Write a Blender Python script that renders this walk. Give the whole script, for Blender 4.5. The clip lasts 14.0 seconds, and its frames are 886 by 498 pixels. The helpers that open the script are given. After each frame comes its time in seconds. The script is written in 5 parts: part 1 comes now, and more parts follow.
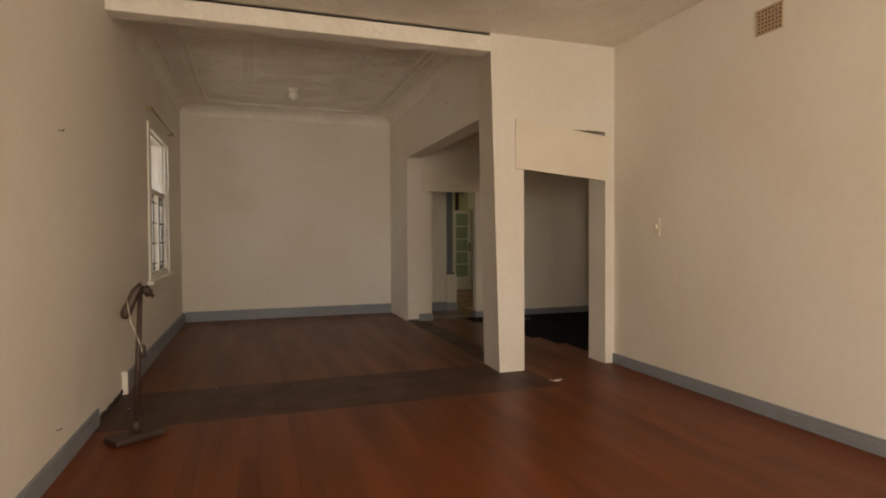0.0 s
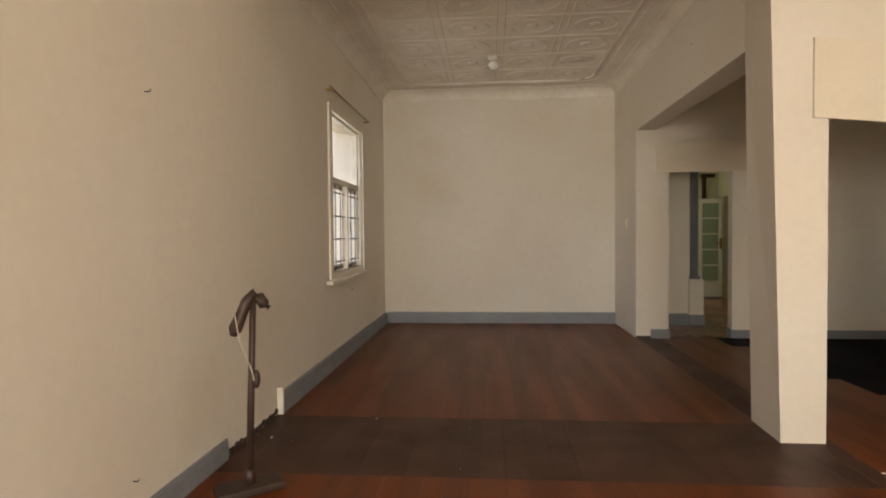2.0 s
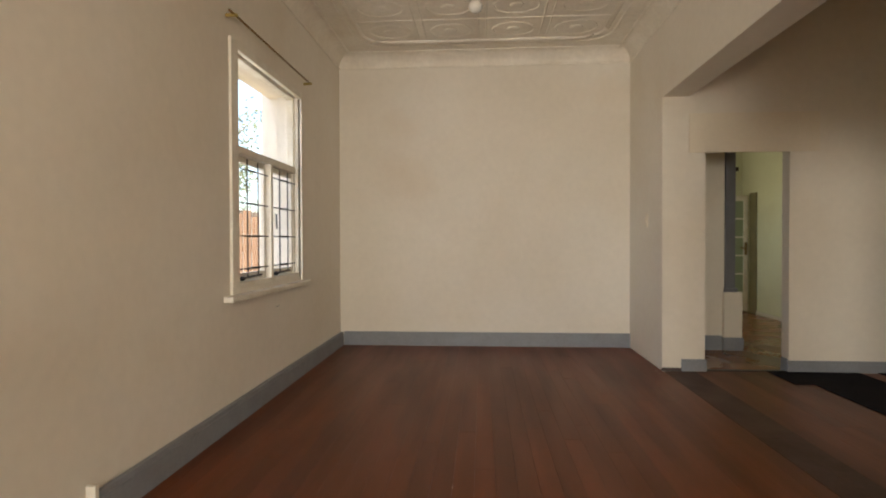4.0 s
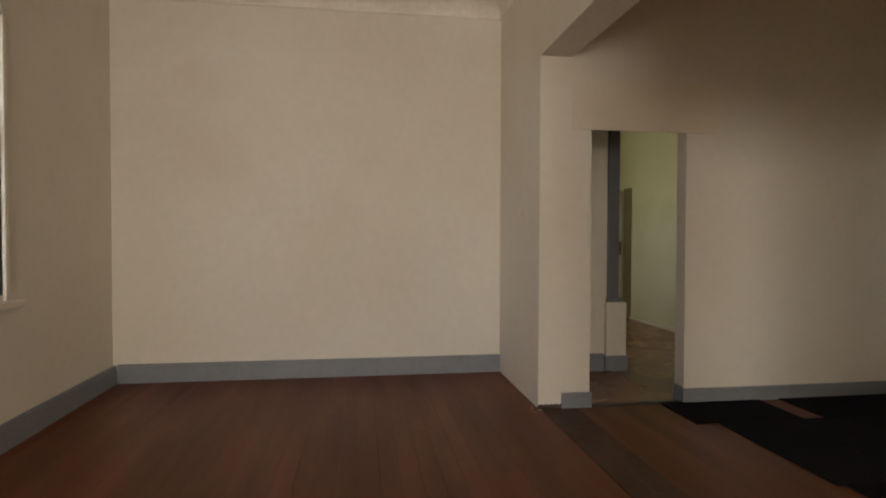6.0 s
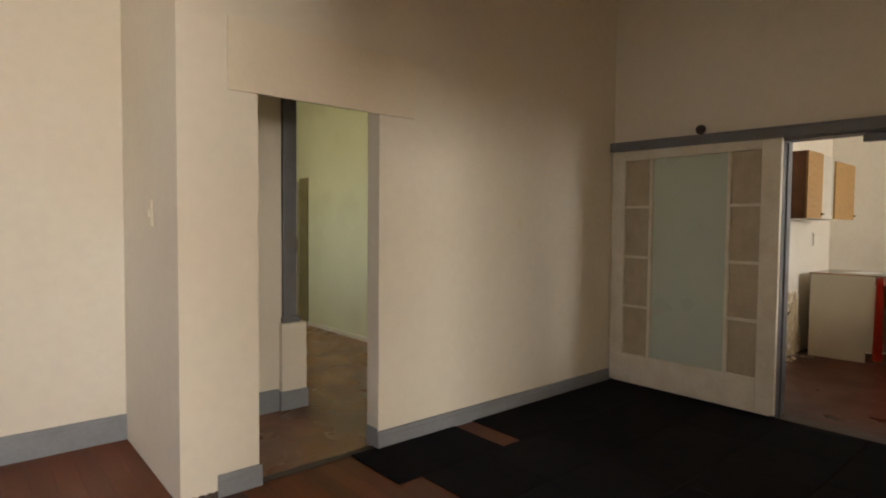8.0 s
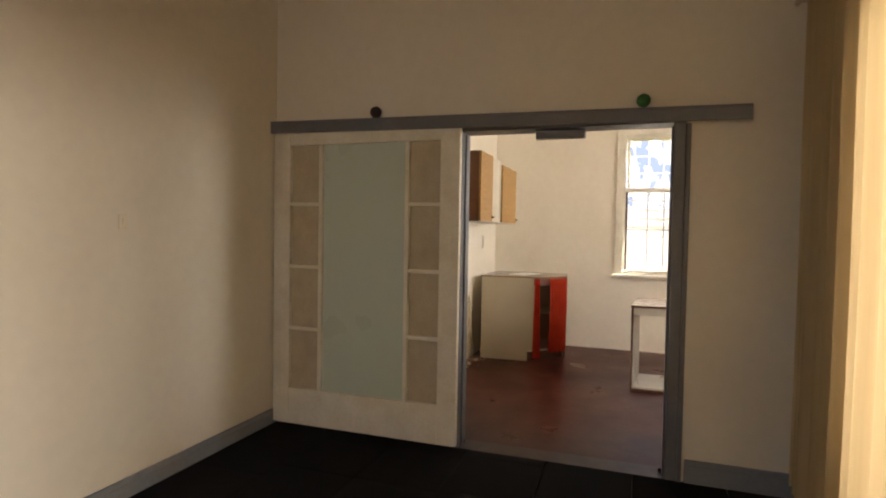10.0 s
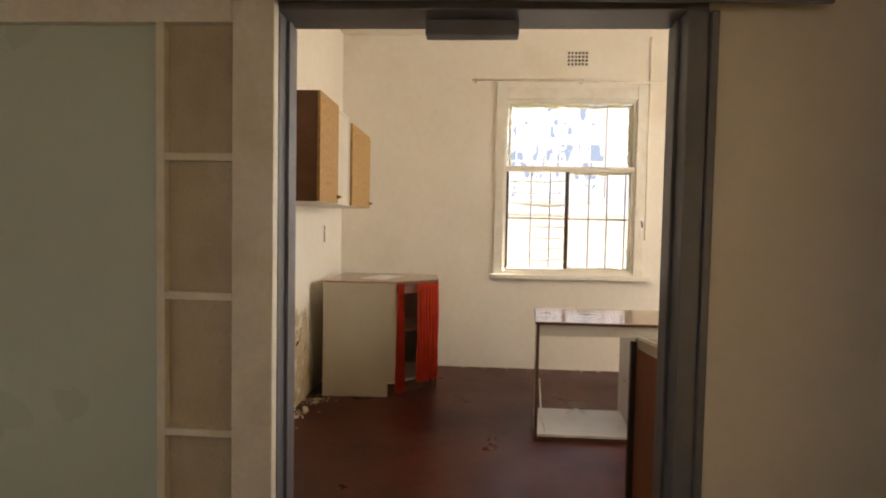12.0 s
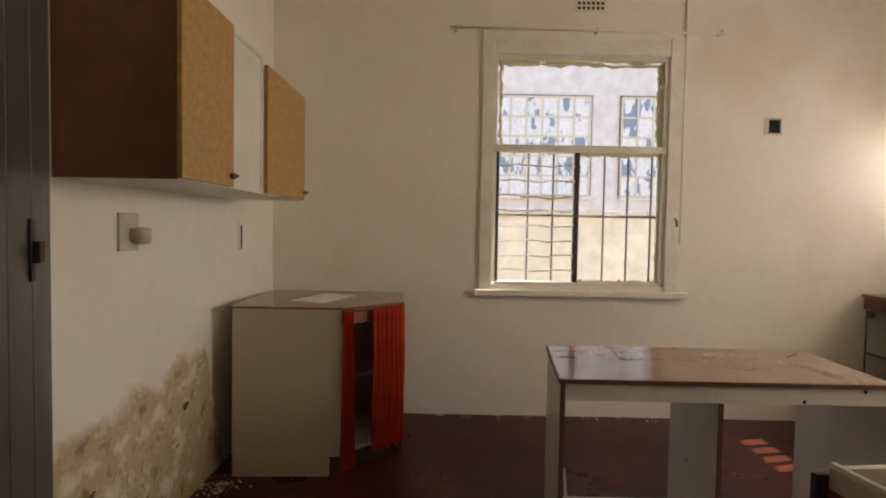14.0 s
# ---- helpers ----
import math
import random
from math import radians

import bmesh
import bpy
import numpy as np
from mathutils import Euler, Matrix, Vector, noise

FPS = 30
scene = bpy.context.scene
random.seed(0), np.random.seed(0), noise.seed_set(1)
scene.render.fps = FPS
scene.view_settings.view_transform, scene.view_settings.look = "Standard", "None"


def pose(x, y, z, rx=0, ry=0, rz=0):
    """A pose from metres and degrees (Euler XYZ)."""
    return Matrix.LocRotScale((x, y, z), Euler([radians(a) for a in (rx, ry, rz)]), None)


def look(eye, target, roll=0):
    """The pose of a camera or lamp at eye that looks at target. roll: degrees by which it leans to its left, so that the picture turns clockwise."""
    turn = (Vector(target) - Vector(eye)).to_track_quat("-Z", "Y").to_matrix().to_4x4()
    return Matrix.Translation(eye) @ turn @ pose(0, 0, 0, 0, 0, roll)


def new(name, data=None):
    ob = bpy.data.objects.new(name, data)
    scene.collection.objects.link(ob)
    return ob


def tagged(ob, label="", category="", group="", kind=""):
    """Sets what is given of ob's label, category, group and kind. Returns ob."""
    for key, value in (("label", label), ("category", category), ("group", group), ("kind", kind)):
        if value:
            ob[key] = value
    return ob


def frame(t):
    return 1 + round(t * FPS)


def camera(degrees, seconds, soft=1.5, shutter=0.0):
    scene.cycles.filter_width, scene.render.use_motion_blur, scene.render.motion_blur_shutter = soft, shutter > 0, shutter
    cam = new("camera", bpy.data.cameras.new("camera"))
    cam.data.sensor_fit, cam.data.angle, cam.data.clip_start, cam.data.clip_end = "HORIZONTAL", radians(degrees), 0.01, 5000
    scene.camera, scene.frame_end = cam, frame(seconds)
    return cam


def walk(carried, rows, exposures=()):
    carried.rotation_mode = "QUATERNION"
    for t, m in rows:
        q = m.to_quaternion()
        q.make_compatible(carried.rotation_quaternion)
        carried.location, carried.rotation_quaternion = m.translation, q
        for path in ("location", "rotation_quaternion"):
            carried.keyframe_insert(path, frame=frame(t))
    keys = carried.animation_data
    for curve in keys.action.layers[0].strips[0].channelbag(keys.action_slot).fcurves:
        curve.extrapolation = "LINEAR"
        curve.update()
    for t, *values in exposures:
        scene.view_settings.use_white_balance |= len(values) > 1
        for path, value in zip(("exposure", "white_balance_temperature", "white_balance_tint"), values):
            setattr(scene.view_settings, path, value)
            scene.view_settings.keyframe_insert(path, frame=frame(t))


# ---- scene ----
cam = camera(76.4, 14.0, soft=2.0)
PATH = [
    (0, (0.967, 1.734, 1.369), (1.604, 3.629, 1.325), -0.3),
    (0.5, (1.073, 2.038, 1.351), (1.452, 4.002, 1.305), -0.2),
    (1, (1.207, 2.379, 1.363), (1.356, 4.373, 1.314), -0.3),
    (1.5, (1.363, 2.774, 1.36), (1.31, 4.772, 1.31), -0.4),
    (2, (1.455, 3.18, 1.342), (1.292, 5.173, 1.291), -0.5),
    (4.5, (1.645, 5.367, 1.252), (1.531, 7.364, 1.225), 0.1),
    (5, (1.734, 5.758, 1.246), (1.701, 7.757, 1.218), 0.2),
    (5.5, (1.833, 6.133, 1.258), (1.924, 8.131, 1.232), 0.2),
    (6, (1.997, 6.458, 1.297), (2.287, 8.436, 1.251), 0.2),
    (6.5, (2.015, 6.885, 1.375), (2.606, 8.794, 1.301), -0.3),
    (7, (2.192, 7.204, 1.411), (3.039, 9.013, 1.325), -0.0),
    (7.5, (2.332, 7.409, 1.4), (3.41, 9.092, 1.322), 0.2),
    (8, (2.513, 7.593, 1.413), (3.815, 9.109, 1.331), 0.5),
    (8.5, (2.729, 7.692, 1.417), (4.232, 9.009, 1.333), 0.8),
    (9, (2.981, 7.793, 1.427), (4.652, 8.889, 1.35), 0.9),
    (11.5, (4.869, 8.385, 1.403), (6.859, 8.568, 1.327), 1.1),
    (12, (5.319, 8.484, 1.393), (7.314, 8.595, 1.307), 1.1),
    (12.5, (5.701, 8.549, 1.387), (7.699, 8.612, 1.302), 1.0),
    (13, (6.071, 8.538, 1.363), (8.07, 8.582, 1.288), 0.9),
    (13.5, (6.407, 8.54, 1.369), (8.405, 8.563, 1.289), 1.0),
    (14, (6.737, 8.535, 1.38), (8.736, 8.548, 1.298), 1.0),
]
EXPOSURES = [(0, 0.95, 6850, 14), (1.5, 1.45, 6500, 11), (2, 1.52, 6480, 11), (4.5, 1.84, 6400, 10), (5, 1.6, 6420, 10), (5.5, 1.38, 6450, 11), (6, 1.42, 6450, 11), (6.5, 1.62, 6420, 11), (7.5, 1.98, 6420, 10), (9, 2.43, 6600, 12), (11.5, 2.5, 7000, 13), (12, 2.25, 6950, 13), (12.5, 1.97, 6900, 14), (13, 1.65, 6900, 14), (14, 1.28, 6900, 15)]
walk(cam, [(t, look(eye, target, roll)) for t, eye, target, roll in PATH],
     exposures=EXPOSURES)

# ---- light ----
world = bpy.data.worlds.new("sky_world")
scene.world = world
world.use_nodes = True
wn = world.node_tree.nodes
sky = wn.new("ShaderNodeTexSky")
sky.sky_type = 'NISHITA'
sky.sun_disc = False
SUN_ELEV, SUN_AZ = radians(50), Vector((0.22, -1.0, 0)).normalized()
sky.sun_elevation = SUN_ELEV
sky.sun_rotation = math.atan2(SUN_AZ.x, SUN_AZ.y)
sky.dust_density = 2.0
world.node_tree.links.new(sky.outputs[0], wn["Background"].inputs[0])
wn["Background"].inputs[1].default_value = 0.15


def lamp(name, kind, m, energy, color, sx=1.0, sy=1.0):
    data = bpy.data.lights.new(name, kind)
    data.energy, data.color = energy, color
    if kind == 'AREA':
        data.shape, data.size, data.size_y = 'RECTANGLE', sx, sy
    ob = new(name, data)
    ob.matrix_world = m
    return ob


to_sun = Vector((SUN_AZ.x * math.cos(SUN_ELEV), SUN_AZ.y * math.cos(SUN_ELEV), math.sin(SUN_ELEV)))
sun = lamp("sun", 'SUN', look((0, 0, 20), Vector((0, 0, 20)) - to_sun), 5.0, (1.0, 0.94, 0.84))
sun.data.angle = radians(0.5)
# area lamps for daylight by unseen front, kitchen side and passage windows
lamp("front_window_sky", 'AREA', look((1.9, -0.93, 1.75), (1.9, 4, 0.2)), 55, (0.97, 0.95, 0.93), 2.8, 1.6)
# warm lamp tilted up, standing in for light bounced off the ground
lamp("front_window_ground_bounce", 'AREA', look((1.9, -0.92, 1.75), (1.9, 4, 3.6)), 44, (1.0, 0.86, 0.62), 2.8, 1.6)
# lamp added outside the living room's side window, standing in for sky
lamp("living_window_sky_fill", 'AREA', look((-0.72, 8.72, 1.85), (3.0, 8.9, 1.0)), 3.4, (0.96, 0.96, 0.97), 1.0, 1.5)
lamp("kitchen_side_light", 'AREA', look((10.53, 4.97, 1.9), (9.0, 7.2, 0.6)), 3.6, (1.0, 0.95, 0.88), 0.5, 0.42)
# fill lamp added to brighten the kitchen, in a made-up opening
lamp("kitchen_fill_light", 'AREA', look((8.7, 4.92, 1.8), (9.6, 8.0, 1.5)), 16, (1.0, 0.96, 0.88), 1.1, 1.1)
lamp("curtained_window_light", 'AREA', look((5.66, 6.98, 1.35), (5.7, 9, 1.2)), 4.3, (1.0, 0.86, 0.64), 1.1, 1.9)
lamp("passage_window_light", 'AREA', look((3.62, 13.7, 1.7), (6.2, 13.8, 1.3)), 3.2, (1.0, 0.94, 0.66), 1.1, 1.3)

# ---- materials ----


def material(name, color, rough=0.6, tint=None, scale=3.0, amount=0.5, fine=60.0, bump=0.15, metal=0.0, depth=0.004,
             per_object=0.0, stretch=(1, 1, 1), spec=0.5, rough_var=0.12, fine_amount=0.25):
    """Painted or natural surface: two scales of colour change, uneven gloss and a fine relief."""
    m = bpy.data.materials.new(name)
    m.use_nodes = True
    n, l = m.node_tree.nodes, m.node_tree.links
    b = n["Principled BSDF"]
    b.inputs["Metallic"].default_value = metal
    b.inputs["Specular IOR Level"].default_value = spec
    co = n.new("ShaderNodeNewGeometry").outputs["Position"]
    mp = n.new("ShaderNodeMapping")
    mp.inputs["Scale"].default_value = stretch
    l.new(co, mp.inputs[0])
    big, small = n.new("ShaderNodeTexNoise"), n.new("ShaderNodeTexNoise")
    for tex, s, d in ((big, scale, 5), (small, fine, 4)):
        tex.inputs["Scale"].default_value = s
        tex.inputs["Detail"].default_value = d
        l.new(mp.outputs[0], tex.inputs[0])
    ramp = n.new("ShaderNodeMapRange")
    ramp.inputs[1].default_value, ramp.inputs[2].default_value = 0.35, 0.7
    ramp.inputs[3].default_value, ramp.inputs[4].default_value = 0.0, amount
    l.new(big.outputs[0], ramp.inputs[0])
    mix = n.new("ShaderNodeMix")
    mix.data_type = 'RGBA'
    mix.inputs[6].default_value = (*color, 1)
    mix.inputs[7].default_value = (*(tint or [c * 0.75 for c in color]), 1)
    l.new(ramp.outputs[0], mix.inputs[0])
    hsv = n.new("ShaderNodeHueSaturation")
    val = n.new("ShaderNodeMapRange")
    val.inputs[1].default_value, val.inputs[2].default_value = 0.25, 0.75
    val.inputs[3].default_value, val.inputs[4].default_value = 1 - fine_amount / 2, 1 + fine_amount / 2
    l.new(small.outputs[0], val.inputs[0])
    l.new(mix.outputs[2], hsv.inputs["Color"])
    last = val.outputs[0]
    if per_object:
        info = n.new("ShaderNodeObjectInfo")
        r = n.new("ShaderNodeMapRange")
        r.inputs[3].default_value, r.inputs[4].default_value = 1 - per_object, 1 + per_object
        l.new(info.outputs["Random"], r.inputs[0])
        mul = n.new("ShaderNodeMath")
        mul.operation = 'MULTIPLY'
        l.new(last, mul.inputs[0])
        l.new(r.outputs[0], mul.inputs[1])
        last = mul.outputs[0]
    l.new(last, hsv.inputs["Value"])
    l.new(hsv.outputs[0], b.inputs["Base Color"])
    rr = n.new("ShaderNodeMapRange")
    rr.inputs[3].default_value, rr.inputs[4].default_value = max(0.02, rough - rough_var), min(1, rough + rough_var)
    l.new(big.outputs[0], rr.inputs[0])
    l.new(rr.outputs[0], b.inputs["Roughness"])
    if bump:
        add = n.new("ShaderNodeMath")
        add.operation = 'ADD'
        l.new(big.outputs[0], add.inputs[0])
        l.new(small.outputs[0], add.inputs[1])
        bp = n.new("ShaderNodeBump")
        bp.inputs["Strength"].default_value, bp.inputs["Distance"].default_value = bump, depth
        l.new(add.outputs[0], bp.inputs["Height"])
        l.new(bp.outputs[0], b.inputs["Normal"])
    return m


def glass(name, color=(1, 1, 1), rough=0.0, frosted=False):
    m = bpy.data.materials.new(name)
    m.use_nodes = True
    b = m.node_tree.nodes["Principled BSDF"]
    b.inputs["Base Color"].default_value = (*color, 1)
    b.inputs["Roughness"].default_value = rough
    b.inputs["Transmission Weight"].default_value = 1.0
    b.inputs["IOR"].default_value = 1.1 if not frosted else 1.3
    return m


PLASTER = material("cream_plaster", (0.80, 0.75, 0.66), 0.75, (0.72, 0.64, 0.515), 0.9, 0.5, 16, 0.07, depth=0.006, fine_amount=0.05)
CEIL = material("old_white_ceiling_paint", (0.86, 0.81, 0.71), 0.6, (0.74, 0.67, 0.55), 2.5, 0.7, 22, 0.55, depth=0.012, fine_amount=0.12)
KPLASTER = material("kitchen_white_plaster", (0.86, 0.80, 0.70), 0.7, (0.75, 0.67, 0.54), 1.1, 0.5, 16, 0.07, depth=0.005, fine_amount=0.05)
GREENWALL = material("pale_green_plaster", (0.74, 0.73, 0.52), 0.7, (0.64, 0.62, 0.43), 1.2, 0.5, 35, 0.2, fine_amount=0.05)
SKIRT = material("grey_blue_gloss_paint", (0.25, 0.265, 0.29), 0.45, (0.205, 0.213, 0.225), 6, 0.6, 40, 0.2, fine_amount=0.15)
GREYFRAME = material("grey_door_frame_paint", (0.165, 0.168, 0.19), 0.4, (0.13, 0.13, 0.14), 5, 0.7, 40, 0.2, fine_amount=0.15)
DOORGREY = material("dark_grey_door_paint", (0.055, 0.055, 0.062), 0.35, (0.035, 0.034, 0.036), 5, 0.7, 40, 0.2, fine_amount=0.2)
WHITE = material("aged_white_gloss_paint", (0.82, 0.78, 0.68), 0.45, (0.66, 0.59, 0.46), 7, 0.6, 50, 0.2, fine_amount=0.1)
BOARD = material("painted_hardboard", (0.80, 0.725, 0.59), 0.6, (0.70, 0.61, 0.48), 1.5, 0.5, 30, 0.15, fine_amount=0.05)
PLANK = material("red_stained_floorboard", (0.150, 0.036, 0.0078), 0.38, (0.092, 0.025, 0.007), 1.6, 0.9, 30, 0.05, per_object=0.13,
                 stretch=(3.0, 0.35, 1), depth=0.002, rough_var=0.10, spec=0.22, fine_amount=0.18)
DARKFLOOR = material("dark_worn_floor", (0.060, 0.036, 0.028), 0.5, (0.032, 0.022, 0.019), 4, 0.9, 30, 0.3, fine_amount=0.4)
KFLOOR = material("dark_red_polished_floor", (0.078, 0.017, 0.009), 0.33, (0.040, 0.012, 0.008), 2.0, 0.9, 14, 0.3, rough_var=0.2, spec=0.16, fine_amount=0.4)
OLDBOARD = material("dark_worn_boards", (0.082, 0.040, 0.028), 0.5, (0.052, 0.028, 0.020), 3, 0.9, 30, 0.1, spec=0.2, per_object=0.12, fine_amount=0.3)
HFLOOR = material("worn_brown_floor", (0.32, 0.135, 0.055), 0.27, (0.17, 0.075, 0.035), 2.5, 0.9, 20, 0.06, fine_amount=0.3)
CARPET = material("black_carpet_pile", (0.008, 0.008, 0.011), 0.95, (0.013, 0.0125, 0.015), 12, 0.8, 260, 0.8, per_object=0.25, spec=0.1)
FROST = material("frosted_pale_green_pane", (0.56, 0.63, 0.55), 0.28, (0.49, 0.56, 0.48), 1.2, 0.5, 200, 0.05, fine_amount=0.04)
GREENPANE = material("dim_green_pane", (0.30, 0.36, 0.24), 0.25, (0.24, 0.29, 0.19), 2.0, 0.5, 120, 0.05, fine_amount=0.05)
OLIVE = material("olive_brown_door_lining", (0.24, 0.20, 0.10), 0.5, (0.17, 0.14, 0.07), 4, 0.7, 50, 0.1)
DIRTYPANE = material("dusty_obscured_pane", (0.56, 0.48, 0.35), 0.3, (0.42, 0.345, 0.235), 6, 0.8, 90, 0.1, fine_amount=0.15)
IRON = material("dark_iron", (0.03, 0.028, 0.027), 0.5, None, 12, 0.5, 80, 0.2, metal=0.6)
BARS = material("grey_steel_bars", (0.20, 0.20, 0.20), 0.5, None, 12, 0.5, 80, 0.1, metal=0.4)
BRASS = material("tarnished_brass", (0.28, 0.18, 0.07), 0.4, None, 20, 0.5, 80, 0.1, metal=0.9)
DARKWOOD = material("dark_brown_wood", (0.050, 0.026, 0.016), 0.55, (0.028, 0.016, 0.011), 8, 0.8, 60, 0.3, stretch=(1, 1, 0.25), fine_amount=0.4)
CHIP = material("mottled_chipboard_door", (0.46, 0.265, 0.08), 0.5, (0.32, 0.17, 0.048), 34, 0.8, 140, 0.2, fine_amount=0.35)
BROWNSIDE = material("dark_brown_board", (0.165, 0.066, 0.022), 0.5, (0.11, 0.042, 0.015), 9, 0.8, 90, 0.15, fine_amount=0.25)
REDBROWN = material("red_brown_veneer", (0.24, 0.082, 0.034), 0.42, (0.17, 0.055, 0.025), 4, 0.7, 50, 0.1, stretch=(1, 1, 0.3), fine_amount=0.2)
LAMINATE = material("white_melamine", (0.72, 0.68, 0.59), 0.35, (0.60, 0.54, 0.44), 5, 0.6, 70, 0.06, fine_amount=0.08)
SIDEPANEL = material("greyish_cream_melamine", (0.54, 0.47, 0.345), 0.4, (0.48, 0.41, 0.29), 3, 0.6, 70, 0.05, fine_amount=0.06)
WORKTOP = material("brown_laminate_top", (0.29, 0.165, 0.085), 0.13, (0.21, 0.115, 0.06), 7, 0.7, 60, 0.04, rough_var=0.06, fine_amount=0.2)
EDGE = material("brown_board_edge", (0.13, 0.058, 0.025), 0.6, None, 20, 0.6, 80, 0.2)
CURTAIN = material("red_cloth", (0.76, 0.085, 0.035), 0.85, (0.60, 0.055, 0.025), 9, 0.7, 200, 0.3, spec=0.2)
TERRACOTTA = material("dusty_terracotta", (0.50, 0.36, 0.22), 0.8, (0.40, 0.27, 0.16), 12, 0.6, 60, 0.2)
PAPER = material("white_paper", (0.80, 0.78, 0.72), 0.7, None, 12, 0.4, 80, 0.1)
PLASTIC = material("yellowed_plastic", (0.62, 0.55, 0.42), 0.4, None, 15, 0.5, 80, 0.05)
# near-black: paints the shade of gaps, holes and slots; colours cut lines
BLACK = material("black_shade_and_cuts", (0.012, 0.011, 0.010), 0.9, None, 10, 0.3, 80, 0.1)
GREENBALL = material("green_rubber", (0.02, 0.13, 0.03), 0.5, None, 20, 0.4, 80, 0.1)
BALL = material("brown_rubber", (0.035, 0.018, 0.018), 0.5, None, 20, 0.4, 80, 0.1)
OPAL = material("opal_glass_shade", (0.82, 0.80, 0.74), 0.2, None, 5, 0.3, 80, 0.0)
OLDPLASTER = material("dark_crumbled_plaster", (0.16, 0.11, 0.055), 0.95, (0.09, 0.06, 0.03), 20, 0.9, 90, 0.6)
FLAKE = material("flaked_tan_paint", (0.68, 0.59, 0.45), 0.8, (0.55, 0.44, 0.28), 14, 0.8)
YELLOWED = material("yellow_stained_bracket", (0.45, 0.33, 0.08), 0.6)
PANE = glass("clear_pane")
YARDWALL = material("sunlit_cream_yard_wall", (0.88, 0.86, 0.76), 0.8, (0.78, 0.73, 0.60), 1.2, 0.7, 5, 0.05, depth=0.02)
COPING = material("weathered_coping", (0.22, 0.16, 0.11), 0.85, None, 3, 0.7, 30, 0.4)
FACADE = material("grey_mauve_render", (0.78, 0.76, 0.76), 0.8, (0.73, 0.71, 0.71), 0.6, 0.6, 4, 0.04)
SOIL = material("dry_yard_ground", (0.34, 0.27, 0.17), 0.95, (0.24, 0.20, 0.11), 0.7, 0.9, 12, 0.6, depth=0.03)
LEAF = material("dull_green_leaf", (0.10, 0.12, 0.065), 0.6, (0.12, 0.13, 0.05), 2, 0.9, 30, 0.0)
BARK = material("grey_bark", (0.16, 0.12, 0.085), 0.9, None, 6, 0.7, 40, 0.5, depth=0.02)
WOODFENCE = material("weathered_brown_planks", (0.16, 0.09, 0.05), 0.8, None, 5, 0.7, 40, 0.4)
RUST = material("rusted_brown_steel", (0.075, 0.05, 0.032), 0.7, (0.04, 0.03, 0.022), 20, 0.8, 90, 0.3)


def broken_panes():
    """Whitewashed steel-window panes: paint scraped off in upright ragged patches, dark blue room behind."""
    m = material("whitewashed_pane", (0.86, 0.87, 0.88), 0.35, (0.74, 0.77, 0.80), 3.0, 0.6, 14, 0.0)
    n, l = m.node_tree.nodes, m.node_tree.links
    b = n["Principled BSDF"]
    old = b.inputs["Base Color"].links[0].from_socket
    mp = n.new("ShaderNodeMapping")
    mp.inputs["Scale"].default_value = (1, 5.2, 2.3)
    l.new(n.new("ShaderNodeNewGeometry").outputs["Position"], mp.inputs[0])
    no = n.new("ShaderNodeTexNoise")
    no.inputs["Scale"].default_value, no.inputs["Detail"].default_value = 1.0, 3
    l.new(mp.outputs[0], no.inputs[0])
    add = n.new("ShaderNodeMath")
    add.operation = 'MULTIPLY_ADD'
    add.inputs[1].default_value = 0.26
    l.new(n.new("ShaderNodeObjectInfo").outputs["Random"], add.inputs[0])
    l.new(no.outputs[0], add.inputs[2])
    k = n.new("ShaderNodeMapRange")
    k.inputs[1].default_value, k.inputs[2].default_value = 0.69, 0.72
    l.new(add.outputs[0], k.inputs[0])
    mix = n.new("ShaderNodeMix")
    mix.data_type = 'RGBA'
    mix.inputs[7].default_value = (0.27, 0.33, 0.44, 1)
    l.new(k.outputs[0], mix.inputs[0])
    l.new(old, mix.inputs[6])
    l.new(mix.outputs[2], b.inputs["Base Color"])
    return m


SKYPANE = broken_panes()


